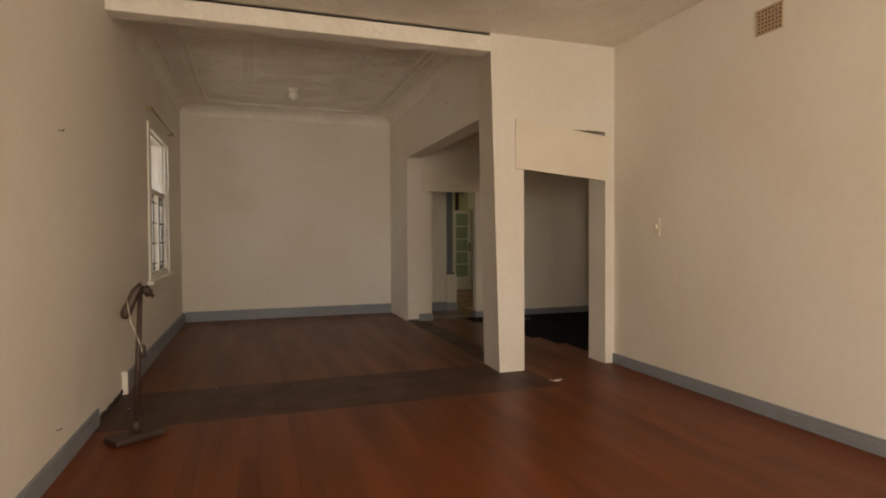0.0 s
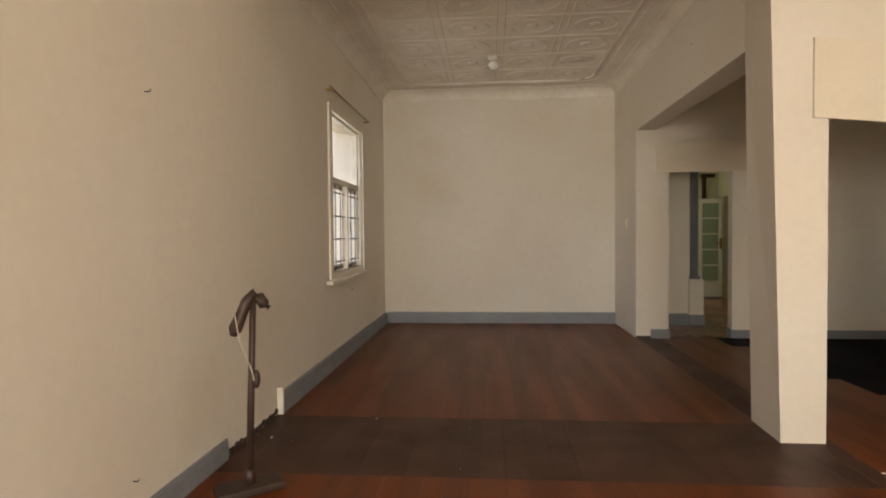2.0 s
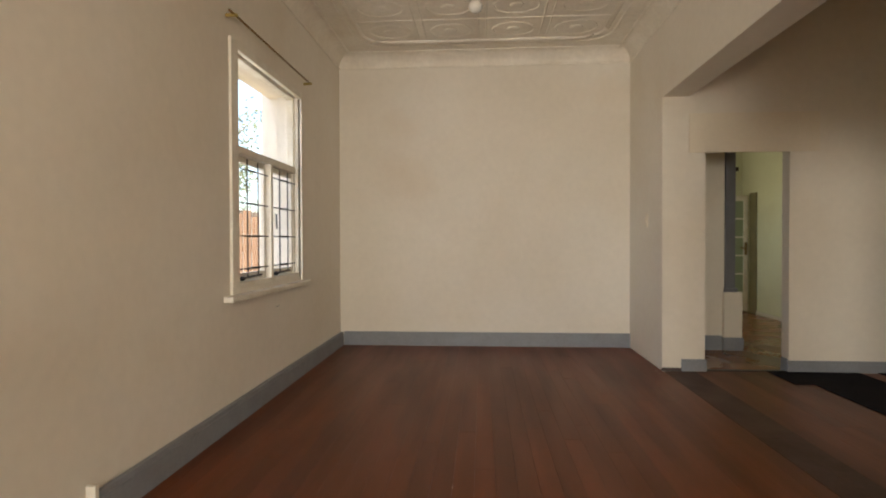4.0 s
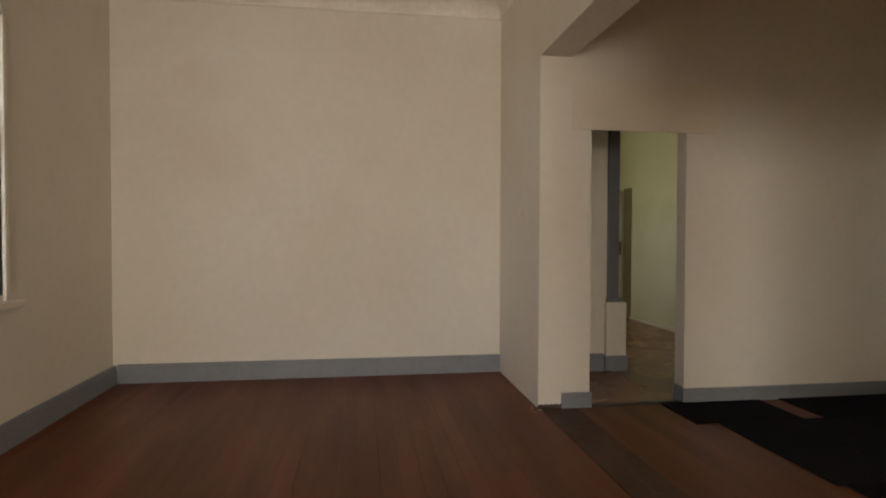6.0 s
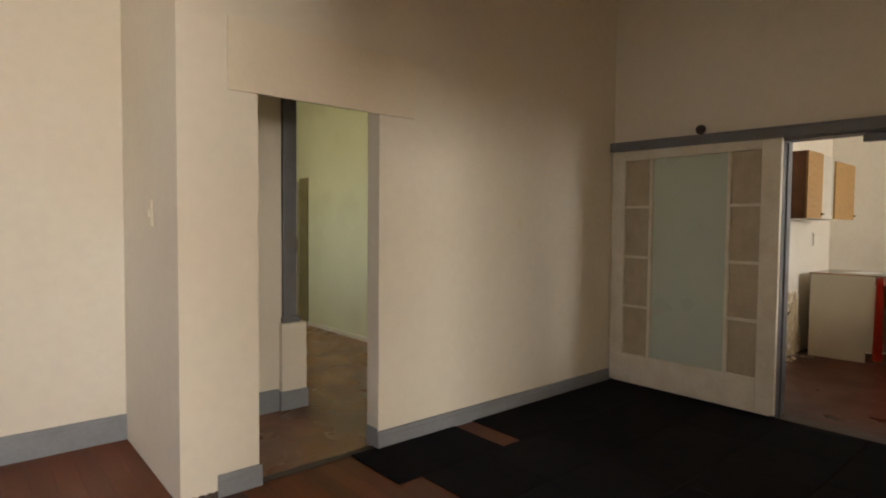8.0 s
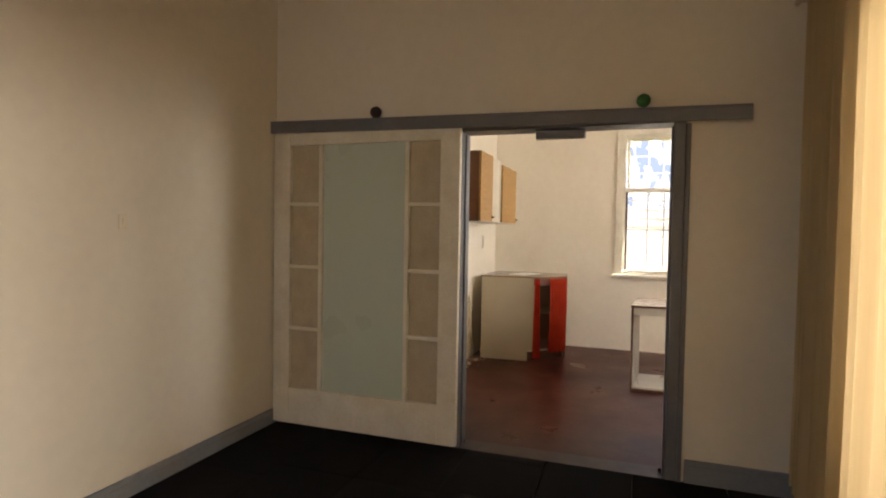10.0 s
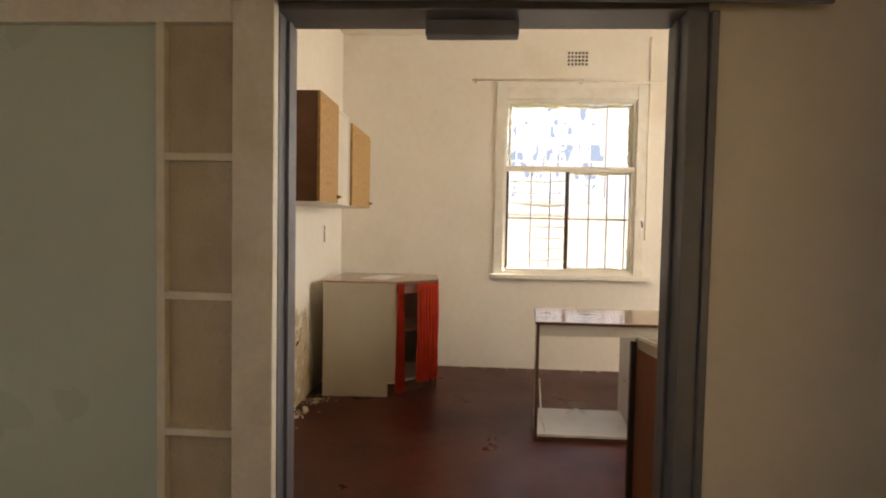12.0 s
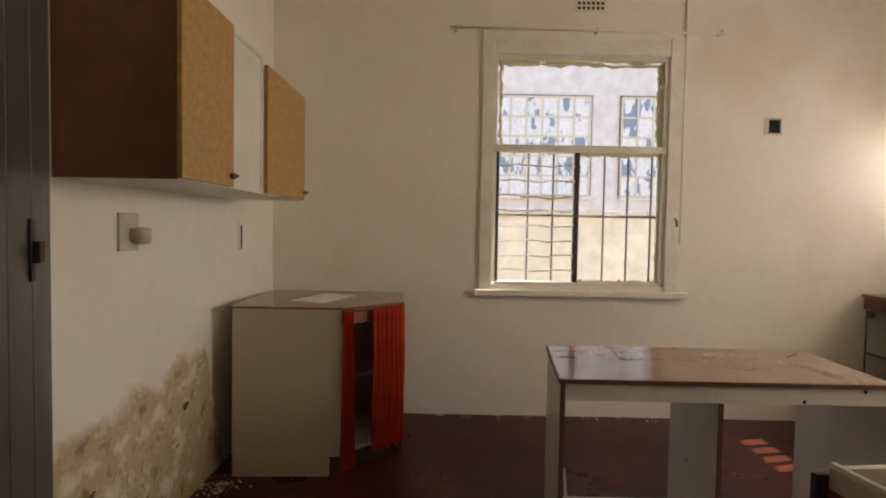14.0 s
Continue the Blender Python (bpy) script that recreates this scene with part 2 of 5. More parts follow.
def damp_plaster():
    """Kitchen wall with a damp patch: ochre stain with a ragged diagonal edge, flaked to grey and white inside."""
    m = KPLASTER.copy()
    m.name = "damp_kitchen_plaster"
    n, l = m.node_tree.nodes, m.node_tree.links
    b = n["Principled BSDF"]
    old = b.inputs["Base Color"].links[0].from_socket
    pos = n.new("ShaderNodeNewGeometry").outputs["Position"]
    sep = n.new("ShaderNodeSeparateXYZ")
    l.new(pos, sep.inputs[0])

    def op(kind, a, c):
        q = n.new("ShaderNodeMath")
        q.operation = kind
        for i, v in enumerate((a, c)):
            if isinstance(v, (int, float)):
                q.inputs[i].default_value = v
            else:
                l.new(v, q.inputs[i])
        return q.outputs[0]
    no = n.new("ShaderNodeTexNoise")
    no.inputs["Scale"].default_value, no.inputs["Detail"].default_value = 4.5, 7
    l.new(pos, no.inputs[0])
    n2 = n.new("ShaderNodeTexNoise")
    n2.inputs["Scale"].default_value, n2.inputs["Detail"].default_value = 9, 7
    l.new(pos, n2.inputs[0])
    # height of the stain's upper edge along the wall
    edge = op('MINIMUM', op('ADD', op('MULTIPLY', op('SUBTRACT', sep.outputs[0], 8.45), 0.12), 0.615), op('MULTIPLY', op('SUBTRACT', 9.93, sep.outputs[0]), 3.0))
    d = op('SUBTRACT', op('ADD', edge, op('MULTIPLY', op('SUBTRACT', no.outputs[0], 0.5), 0.34)), sep.outputs[2])
    mask = n.new("ShaderNodeMapRange")
    mask.inputs[1].default_value, mask.inputs[2].default_value = -0.01, 0.05
    l.new(d, mask.inputs[0])
    ramp = n.new("ShaderNodeValToRGB")
    e = ramp.color_ramp.elements
    e[0].position, e[0].color = 0.32, (0.30, 0.20, 0.09, 1)
    e[1].position, e[1].color = 0.66, (0.74, 0.68, 0.56, 1)
    for p, c in ((0.43, (0.56, 0.44, 0.26, 1)), (0.52, (0.51, 0.40, 0.23, 1)), (0.585, (0.66, 0.56, 0.40, 1))):
        x = e.new(p)
        x.color = c
    l.new(n2.outputs[0], ramp.inputs[0])
    mix = n.new("ShaderNodeMix")
    mix.data_type = 'RGBA'
    l.new(mask.outputs[0], mix.inputs[0])
    l.new(old, mix.inputs[6])
    l.new(ramp.outputs[0], mix.inputs[7])
    l.new(mix.outputs[2], b.inputs["Base Color"])
    bp = n.new("ShaderNodeBump")
    bp.inputs["Strength"].default_value, bp.inputs["Distance"].default_value = 0.9, 0.02
    l.new(op('MULTIPLY', n2.outputs[0], mask.outputs[0]), bp.inputs["Height"])
    l.new(b.inputs["Normal"].links[0].from_socket, bp.inputs["Normal"])
    l.new(bp.outputs[0], b.inputs["Normal"])
    return m


def smudged(m, color, scale, lo, hi):
    """Sparse soft hand marks and water stains over a paint."""
    n, l = m.node_tree.nodes, m.node_tree.links
    base = n["Principled BSDF"].inputs["Base Color"]
    old = base.links[0].from_socket
    no = n.new("ShaderNodeTexNoise")
    no.inputs["Scale"].default_value, no.inputs["Detail"].default_value = scale, 3
    l.new(n.new("ShaderNodeNewGeometry").outputs["Position"], no.inputs[0])
    k = n.new("ShaderNodeMapRange")
    k.inputs[1].default_value, k.inputs[2].default_value = lo, hi
    k.inputs[4].default_value = 0.55
    l.new(no.outputs[0], k.inputs[0])
    mix = n.new("ShaderNodeMix")
    mix.data_type = 'RGBA'
    mix.inputs[7].default_value = (*color, 1)
    l.new(k.outputs[0], mix.inputs[0])
    l.new(old, mix.inputs[6])
    l.new(mix.outputs[2], base)


smudged(PLASTER, (0.68, 0.58, 0.44), 0.8, 0.62, 0.82)
smudged(GREENWALL, (0.55, 0.52, 0.33), 0.8, 0.55, 0.74)
DAMP = damp_plaster()
smudged(KPLASTER, (0.66, 0.54, 0.38), 0.9, 0.58, 0.76)


def thin_cloth(name, color):
    """Cloth that lets part of the light through."""
    m = bpy.data.materials.new(name)
    m.use_nodes = True
    n, l = m.node_tree.nodes, m.node_tree.links
    no = n.new("ShaderNodeTexNoise")
    no.inputs["Scale"].default_value = 3
    mix = n.new("ShaderNodeMix")
    mix.data_type = 'RGBA'
    mix.inputs[6].default_value = (*color, 1)
    mix.inputs[7].default_value = (*[c * 0.8 for c in color], 1)
    l.new(no.outputs[0], mix.inputs[0])
    a, t = n.new("ShaderNodeBsdfDiffuse"), n.new("ShaderNodeBsdfTranslucent")
    s = n.new("ShaderNodeMixShader")
    s.inputs[0].default_value = 0.4
    for q in (a, t):
        l.new(mix.outputs[2], q.inputs["Color"])
    l.new(a.outputs[0], s.inputs[1])
    l.new(t.outputs[0], s.inputs[2])
    l.new(s.outputs[0], n["Material Output"].inputs[0])
    return m


THIN = thin_cloth("thin_yellowish_cloth", (0.72, 0.58, 0.36))
PUTTY = thin_cloth("yellowed_crumbling_putty", (0.90, 0.86, 0.62))

# ---- mesh helpers ----
ORIGIN = {}


def box(x0, x1, y0, y1, z0, z1, bevel=0.0, bm=None):
    """Box between two corners, added to bm if one is given."""
    own = bmesh.new()
    bmesh.ops.create_cube(own, size=1)
    for v in own.verts:
        v.co = Vector(((x0 + x1) / 2 + v.co.x * abs(x1 - x0), (y0 + y1) / 2 + v.co.y * abs(y1 - y0), (z0 + z1) / 2 + v.co.z * abs(z1 - z0)))
    if bevel:
        bmesh.ops.bevel(own, geom=own.edges[:], offset=bevel, segments=2, affect='EDGES', profile=0.6)
    return join(bm, own)


def join(bm, own):
    if bm is None:
        return own
    me = bpy.data.meshes.new("tmp")
    own.to_mesh(me)
    bm.from_mesh(me)
    bpy.data.meshes.remove(me)
    own.free()
    return bm


def prism(points, z0, z1, bm=None, bevel=0.0):
    """Upright prism over a plan outline given counter-clockwise."""
    own = bmesh.new()
    lo = [own.verts.new((x, y, z0)) for x, y in points]
    hi = [own.verts.new((x, y, z1)) for x, y in points]
    own.faces.new(lo[::-1])
    own.faces.new(hi)
    k = len(points)
    for i in range(k):
        own.faces.new((lo[i], lo[(i + 1) % k], hi[(i + 1) % k], hi[i]))
    if bevel:
        bmesh.ops.bevel(own, geom=own.edges[:], offset=bevel, segments=1, affect='EDGES')
    return join(bm, own)


def tube(points, r, sides=8, bm=None, radii=None):
    """Round rod along a line of points."""
    own = bmesh.new()
    rings = []
    pts = [Vector(p) for p in points]
    for i, p in enumerate(pts):
        d = (pts[min(i + 1, len(pts) - 1)] - pts[max(i - 1, 0)]).normalized()
        a = d.orthogonal().normalized()
        c = d.cross(a)
        rad = radii[i] if radii else r
        rings.append([own.verts.new(p + a * rad * math.cos(k * 2 * math.pi / sides) + c * rad * math.sin(k * 2 * math.pi / sides)) for k in range(sides)])
    for q, s in zip(rings, rings[1:]):
        for k in range(sides):
            own.faces.new((q[k], q[(k + 1) % sides], s[(k + 1) % sides], s[k]))
    own.faces.new(rings[0][::-1])
    own.faces.new(rings[-1])
    bmesh.ops.recalc_face_normals(own, faces=own.faces[:])
    for f in own.faces:
        f.smooth = sides > 6 and len(f.verts) == 4
    return join(bm, own)


def ball(c, r, scale=(1, 1, 1), bm=None, rot=None, seg=16):
    own = bmesh.new()
    bmesh.ops.create_uvsphere(own, u_segments=seg, v_segments=seg // 2 + 2, radius=r)
    m = Matrix.Translation(c) @ (rot or Matrix()) @ Matrix.Diagonal((*scale, 1))
    own.transform(m)
    for f in own.faces:
        f.smooth = True
    return join(bm, own)


def lathe(c, profile, bm=None, sides=20):
    """Turned shape about an upright axis: profile of (radius, height)."""
    own = bmesh.new()
    rings = [[own.verts.new((c[0] + r * math.cos(k * 2 * math.pi / sides), c[1] + r * math.sin(k * 2 * math.pi / sides), c[2] + h)) for k in range(sides)] for r, h in profile]
    for q, s in zip(rings, rings[1:]):
        for k in range(sides):
            own.faces.new((q[k], q[(k + 1) % sides], s[(k + 1) % sides], s[k])).smooth = True
    own.faces.new(rings[0][::-1])
    own.faces.new(rings[-1])
    bmesh.ops.recalc_face_normals(own, faces=own.faces[:])
    return join(bm, own)


def mesh_object(name, bm, mat, origin=(0, 0, 0)):
    me = bpy.data.meshes.new(name)
    bmesh.ops.translate(bm, verts=bm.verts[:], vec=-Vector(origin))
    bm.to_mesh(me)
    bm.free()
    me.materials.append(mat)
    return new(name, me)


def part(name, bm, mat, parent, label=""):
    """One mesh under a thing or part; its vertices are given in the world."""
    ob = mesh_object(name, bm, mat, ORIGIN[parent.name])
    ob.parent = parent
    ORIGIN[ob.name] = ORIGIN[parent.name]
    if label:
        ob["label"] = label
    return ob


def thing(name, at, label, category, group="", kind=""):
    ob = new(name)
    ob.location = at
    ORIGIN[ob.name] = Vector(at)
    return tagged(ob, label, category, group, kind)


def solid(name, bm, mat, label, category="", kind="", group=""):
    """A thing of one mesh."""
    ob = mesh_object(name, bm, mat)
    ORIGIN[ob.name] = Vector((0, 0, 0))
    return tagged(ob, label, category, group, kind)


def walled(axis, c0, c1, u0, u1, z0, z1, holes=()):
    """Wall slab along x or y with rectangular holes (ua, ub, za, zb) that go right through."""
    us = sorted({u0, u1, *[h[0] for h in holes], *[h[1] for h in holes]})
    zs = sorted({z0, z1, *[h[2] for h in holes], *[h[3] for h in holes]})
    us = [u for u in us if u0 <= u <= u1]
    zs = [z for z in zs if z0 <= z <= z1]

    def full(i, j):
        if not (0 <= i < len(us) - 1 and 0 <= j < len(zs) - 1):
            return False
        u, z = (us[i] + us[i + 1]) / 2, (zs[j] + zs[j + 1]) / 2
        return not any(h[0] < u < h[1] and h[2] < z < h[3] for h in holes)
    bm = bmesh.new()
    vs = {}

    def v(u, c, z):
        k = (u, c, z)
        if k not in vs:
            vs[k] = bm.verts.new((u, c, z) if axis == 'x' else (c, u, z))
        return vs[k]
    for i in range(len(us) - 1):
        for j in range(len(zs) - 1):
            if not full(i, j):
                continue
            a, b2, p, q = us[i], us[i + 1], zs[j], zs[j + 1]
            for c in (c0, c1):
                bm.faces.new((v(a, c, p), v(b2, c, p), v(b2, c, q), v(a, c, q)))
            if not full(i - 1, j):
                bm.faces.new((v(a, c0, p), v(a, c1, p), v(a, c1, q), v(a, c0, q)))
            if not full(i + 1, j):
                bm.faces.new((v(b2, c0, p), v(b2, c1, p), v(b2, c1, q), v(b2, c0, q)))
            if not full(i, j - 1):
                bm.faces.new((v(a, c0, p), v(b2, c0, p), v(b2, c1, p), v(a, c1, p)))
            if not full(i, j + 1):
                bm.faces.new((v(a, c0, q), v(b2, c0, q), v(b2, c1, q), v(a, c1, q)))
    bmesh.ops.recalc_face_normals(bm, faces=bm.faces[:])
    return bm


def structure(name, bm, mat, label, category):
    return solid(name, bm, mat, label, category, "structure")


# ---- structure ----
XW, YN, XE, YS = -0.14, 11.71, 4.64, 6.885    # west wall, north wall, front room's east wall, cross wall
XP, XQ = 3.32, 3.567                          # wall with the wide opening
YD, XK = 10.52, 7.095                         # wall with the doorway, wall with the sliding door
KE, KN, KS = 10.82, 9.80, 5.05                # kitchen east, north and south walls
TOP = 3.75
structure("wall_west", walled('y', XW - 0.22, XW, -1.0, YN, 0, TOP, [(8.812, 10.20, 0.93, 2.63), (3.40, 4.705, 1.87, 2.75)]), PLASTER, "cream painted plaster wall with stains", "wall")
structure("wall_north", walled('x', YN, YN + 0.2, XW - 0.22, XP, 0, TOP), PLASTER, "cream painted plaster end wall", "wall")
structure("wall_south", walled('x', -1.2, -1.0, XW - 0.22, XE + 0.2, 0, TOP, [(0.5, 3.3, 0.95, 2.55)]), PLASTER, "cream plaster front wall", "wall")
bm = walled('y', XP, XQ, YS, YN + 0.2, 0, TOP, [(7.43, YD, -1, 2.64)])
for v in bm.verts:
    # the old pier leans towards the back room and swells at its corner
    if v.co.x < XP + 0.01 and v.co.y < YS + 0.01:
        v.co.x -= 0.028 + 0.027 * v.co.z
    elif v.co.x < XP + 0.01 and v.co.y < 7.5:
        v.co.x -= 0.008 + 0.004 * v.co.z
        v.co.y -= 0.10 if v.co.z < 0.1 else 0.0
structure("wall_partition", bm, PLASTER, "cream plaster wall with a wide square opening", "wall")
structure("wall_cross", walled('x', YS, 7.2, XQ, XK, 0, TOP, [(XQ, 4.53, -1, 2.475), (5.15, 6.28, 0.35, 2.35)]), PLASTER, "cream plaster cross wall with an open doorway", "wall")
structure("wall_front_east", walled('y', XE, XE + 0.2, -1.0, YS, 0, TOP), PLASTER, "cream plaster side wall", "wall")
structure("wall_doorway", walled('x', YD, YD + 0.13, XQ, XK + 0.2, 0, TOP, [(3.724, 4.50, -1, 2.13)]), PLASTER, "cream plaster wall with a doorway", "wall")
structure("wall_sliding_door", walled('y', XK, XK + 0.16, 7.2, YD, 0, TOP, [(7.79, 9.155, -1, 2.09)]), PLASTER, "cream plaster wall with a kitchen opening", "wall")
structure("wall_kitchen_north", walled('x', KN, KN + 0.15, XK + 0.16, KE + 0.2, 0, TOP), DAMP, "white kitchen wall with peeling damp stain", "wall")
structure("wall_kitchen_east", walled('y', KE, KE + 0.22, KS, KN, 0, TOP, [(6.95, 8.215, 0.96, 2.635)]), KPLASTER, "white plaster kitchen wall", "wall")
# the hole from 8.1 to 9.3 is made up for the second kitchen lamp
structure("wall_kitchen_south", walled('x', KS - 0.2, KS, XK, KE + 0.22, 0, TOP, [(10.27, 10.79, 1.672, 2.12), (8.1, 9.3, 1.2, 2.4)]), KPLASTER, "white plaster kitchen wall", "wall")
structure("wall_kitchen_west", walled('y', XK, XK + 0.16, KS, YS, 0, TOP), KPLASTER, "white plaster kitchen wall", "wall")
structure("wall_passage_stub", walled('x', 11.62, 11.77, XQ, 4.36, 0, TOP), PLASTER, "pale plaster wall end in the passage", "wall")
structure("wall_passage_east", walled('y', 6.24, 6.42, YD + 0.13, 15.4, 0, TOP), GREENWALL, "pale green plaster passage wall", "wall")
structure("wall_passage_north", walled('x', 15.4, 15.6, XP, 6.42, 0, TOP), GREENWALL, "pale green plaster passage wall", "wall")
structure("wall_passage_west", walled('y', XP, XQ, YN + 0.2, 15.4, 0, TOP, [(13.0, 14.4, 1.0, 2.4)]), GREENWALL, "pale green plaster passage wall", "wall")

structure("floor", box(XW - 0.2, XK + 0.16, -1.2, 11.8, -0.25, -0.022), DARKFLOOR, "dark floor base under the boards", "floor")
structure("floor_kitchen", box(XK + 0.16, KE, KS, KN, -0.25, 0.0), KFLOOR, "dark red worn polished kitchen floor", "floor")
structure("floor_passage", box(XP, 6.3, YD + 0.065, 15.5, -0.2, -0.003), HFLOOR, "worn shiny brown passage floor", "floor")
structure("threshold", box(XK - 0.005, XK + 0.162, 7.88, 9.1, -0.02, 0.008, 0.003), DARKFLOOR, "worn dark kitchen threshold", "threshold")
structure("door_sill", box(3.73, 4.495, YD - 0.005, YD + 0.06, -0.02, 0.006, 0.003), DARKFLOOR, "worn doorway sill strip", "threshold")


def tin_ceiling():
    """Pressed ceiling: raised grid of panels, a rounded border moulding and a coved edge, all one mesh."""
    z = 3.50
    bm = box(XW, XP, YS + 0.2, YN, z, z + 0.03)
    x0, x1, y0, y1 = XW + 0.42, XP - 0.42, YS + 0.75, YN - 0.45
    ring = []
    r = 0.28
    for cx, cy, a0 in ((x1 - r, y1 - r, 0), (x0 + r, y1 - r, 90), (x0 + r, y0 + r, 180), (x1 - r, y0 + r, 270)):
        ring += [(cx + r * math.cos(radians(a0 + k * 15)), cy + r * math.sin(radians(a0 + k * 15)), z) for k in range(7)]
    tube(ring + ring[:1], 0.026, 8, bm)
    ring = [((x - 1.59) * 1.07 + 1.59, (y - 9.3) * 1.05 + 9.3, q) for x, y, q in ring]
    tube(ring + ring[:1], 0.015, 6, bm)
    for i in range(1, 4):
        x = x0 + (x1 - x0) * i / 4
        tube([(x - 0.04, y0, z), (x - 0.04, y1, z)], 0.009, 6, bm)
        tube([(x + 0.04, y0, z), (x + 0.04, y1, z)], 0.009, 6, bm)
    n = 6
    for j in range(1, n):
        y = y0 + (y1 - y0) * j / n
        tube([(x0, y, z), (x1, y, z)], 0.008, 6, bm)
    for i in range(4):
        for j in range(n):
            cx, cy = x0 + (x1 - x0) * (i + 0.5) / 4, y0 + (y1 - y0) * (j + 0.5) / n
            tube([(cx + 0.22 * math.cos(k * math.pi / 8), cy + 0.19 * math.sin(k * math.pi / 8), z) for k in range(17)], 0.007, 5, bm)
            ball((cx, cy, z), 0.07, (1, 1, 0.14), bm, seg=8)
    # coving along the walls: a hollow quarter round with a bead under it
    r = 0.15
    arc = [(r * (1 - math.sin(k * math.pi / 16)), r * (1 - math.cos(k * math.pi / 16))) for k in range(9)]

    def cove(a, b2, inward):
        a, b2, inward = Vector(a), Vector(b2), Vector(inward)
        rows = [[bm.verts.new(e + inward * d - Vector((0, 0, h))) for e in (a, b2)] for d, h in arc]
        for q, s in zip(rows, rows[1:]):
            bm.faces.new((q[0], q[1], s[1], s[0])).smooth = True
        tube([a + inward * 0.004 - Vector((0, 0, r)), b2 + inward * 0.004 - Vector((0, 0, r))], 0.012, 6, bm)
        tube([a + inward * r, b2 + inward * r], 0.014, 6, bm)
    cove((XW, YN, z), (XP, YN, z), (0, -1, 0))
    cove((XW, YS + 0.2, z), (XW, YN, z), (1, 0, 0))
    cove((XP, YS + 0.2, z), (XP, YN, z), (-1, 0, 0))
    return bm


structure("ceiling", tin_ceiling(), CEIL, "pressed tin panelled ceiling, painted off-white", "ceiling")
bm = box(XW, XE, -1.0, YS, 3.375, 3.42)
for y in (0.2, 1.5, 2.8, 4.1, 5.4):
    box(XW, XE, y - 0.02, y + 0.02, 3.36, 3.376, 0.003, bm)
structure("ceiling_front", bm, CEIL, "flat boarded off-white ceiling with battens", "ceiling")
structure("ceiling_middle", box(XQ, XK, 7.2, YD, 3.55, 3.6), CEIL, "off-white boarded ceiling", "ceiling")
bm = box(XK + 0.16, KE, KS, KN, 3.5, 3.55)
structure("ceiling_kitchen", bm, CEIL, "off-white kitchen ceiling", "ceiling")
structure("ceiling_passage", box(XQ, 6.24, YD + 0.13, 15.4, 3.3, 3.35), CEIL, "off-white passage ceiling", "ceiling")
# unseen; also covers the gap outside the curtained window to block sun
structure("roof", box(7.1, 11.1, 4.6, 15.7, TOP, TOP + 0.1, 0, box(-0.5, 7.1, -1.4, 15.7, TOP, TOP + 0.1)), COPING, "unseen flat roof over the rooms and the side gap", "roof")
bm = box(XW, XP - 0.114, YS, YS + 0.20, 3.195, 3.352, 0.012)
structure("ceiling_beam", bm, CEIL, "off-white beam with a dark gap along its top", "beam")
# black strip behind the gap, its colour standing in for shade
structure("beam_gap_shade", box(XW, XP - 0.14, YS + 0.03, YS + 0.06, 3.353, 3.374), BLACK, "black strip painting the shade in the gap above the beam", "trim")
structure("beam_moulding", box(XW, XP - 0.03, YS + 0.2, YS + 0.225, 3.30, 3.33, 0.006), CEIL, "thin painted strip behind the beam", "trim")
structure("boxed_duct", box(KE - 0.25, KE, 8.98, KN, 3.22, 3.5, 0.006), KPLASTER, "white boxed-in duct under the ceiling", "trim")

# ---- skirting and trims ----


def skirting(name, x0, x1, y0, y1, h=0.195):
    bm = box(x0, x1, y0, y1, -0.02, h - 0.03, 0.003)
    cx, cy = (x0 + x1) / 2, (y0 + y1) / 2
    box(x0 + (cx - x0) * 0.25 if x1 - x0 < 0.1 else x0, x1 - (x1 - cx) * 0.25 if x1 - x0 < 0.1 else x1,
        y0 + (cy - y0) * 0.25 if y1 - y0 < 0.1 else y0, y1 - (y1 - cy) * 0.25 if y1 - y0 < 0.1 else y1, h - 0.031, h, 0.005, bm)
    return tagged(solid(name, bm, SKIRT, "grey-blue painted timber skirting board", "skirting board"), kind="structure")


skirting("baseboard_north", XW + 0.043, XP, YN - 0.022, YN - 0.001, 0.166)
skirting("baseboard_west", XW + 0.001, XW + 0.042, 7.29, YN - 0.023, 0.16)
skirting("baseboard_west_front", XW + 0.001, XW + 0.022, -1.0, 6.43, 0.125)
skirting("baseboard_front_east", XE - 0.022, XE - 0.001, -1.0, YS, 0.108)
skirting("baseboard_pier", 3.50, 3.735, YD - 0.024, YD - 0.001, 0.115)
skirting("baseboard_doorway", 4.485, XK, YD - 0.022, YD - 0.001, 0.112)
skirting("baseboard_jamb", 4.486, 4.499, YD + 0.001, YD + 0.12, 0.125)
skirting("baseboard_sliding", XK - 0.022, XK - 0.001, 7.2, 7.75, 0.14)
skirting("baseboard_middle_south", 4.9, XK - 0.023, 7.201, 7.222, 0.14)
structure("baseboard_passage", box(6.218, 6.239, YD + 0.14, 14.83, -0.002, 0.055, 0.004), WHITE, "thin cream painted skirting strip in the passage", "skirting board")
skirting("baseboard_passage_stub", XQ, 4.33, 11.597, 11.619, 0.165)
structure("skirting_end", box(XW, XW + 0.045, 7.27, 7.295, -0.02, 0.2, 0.003), WHITE, "raw pale end of a cut skirting board", "trim")

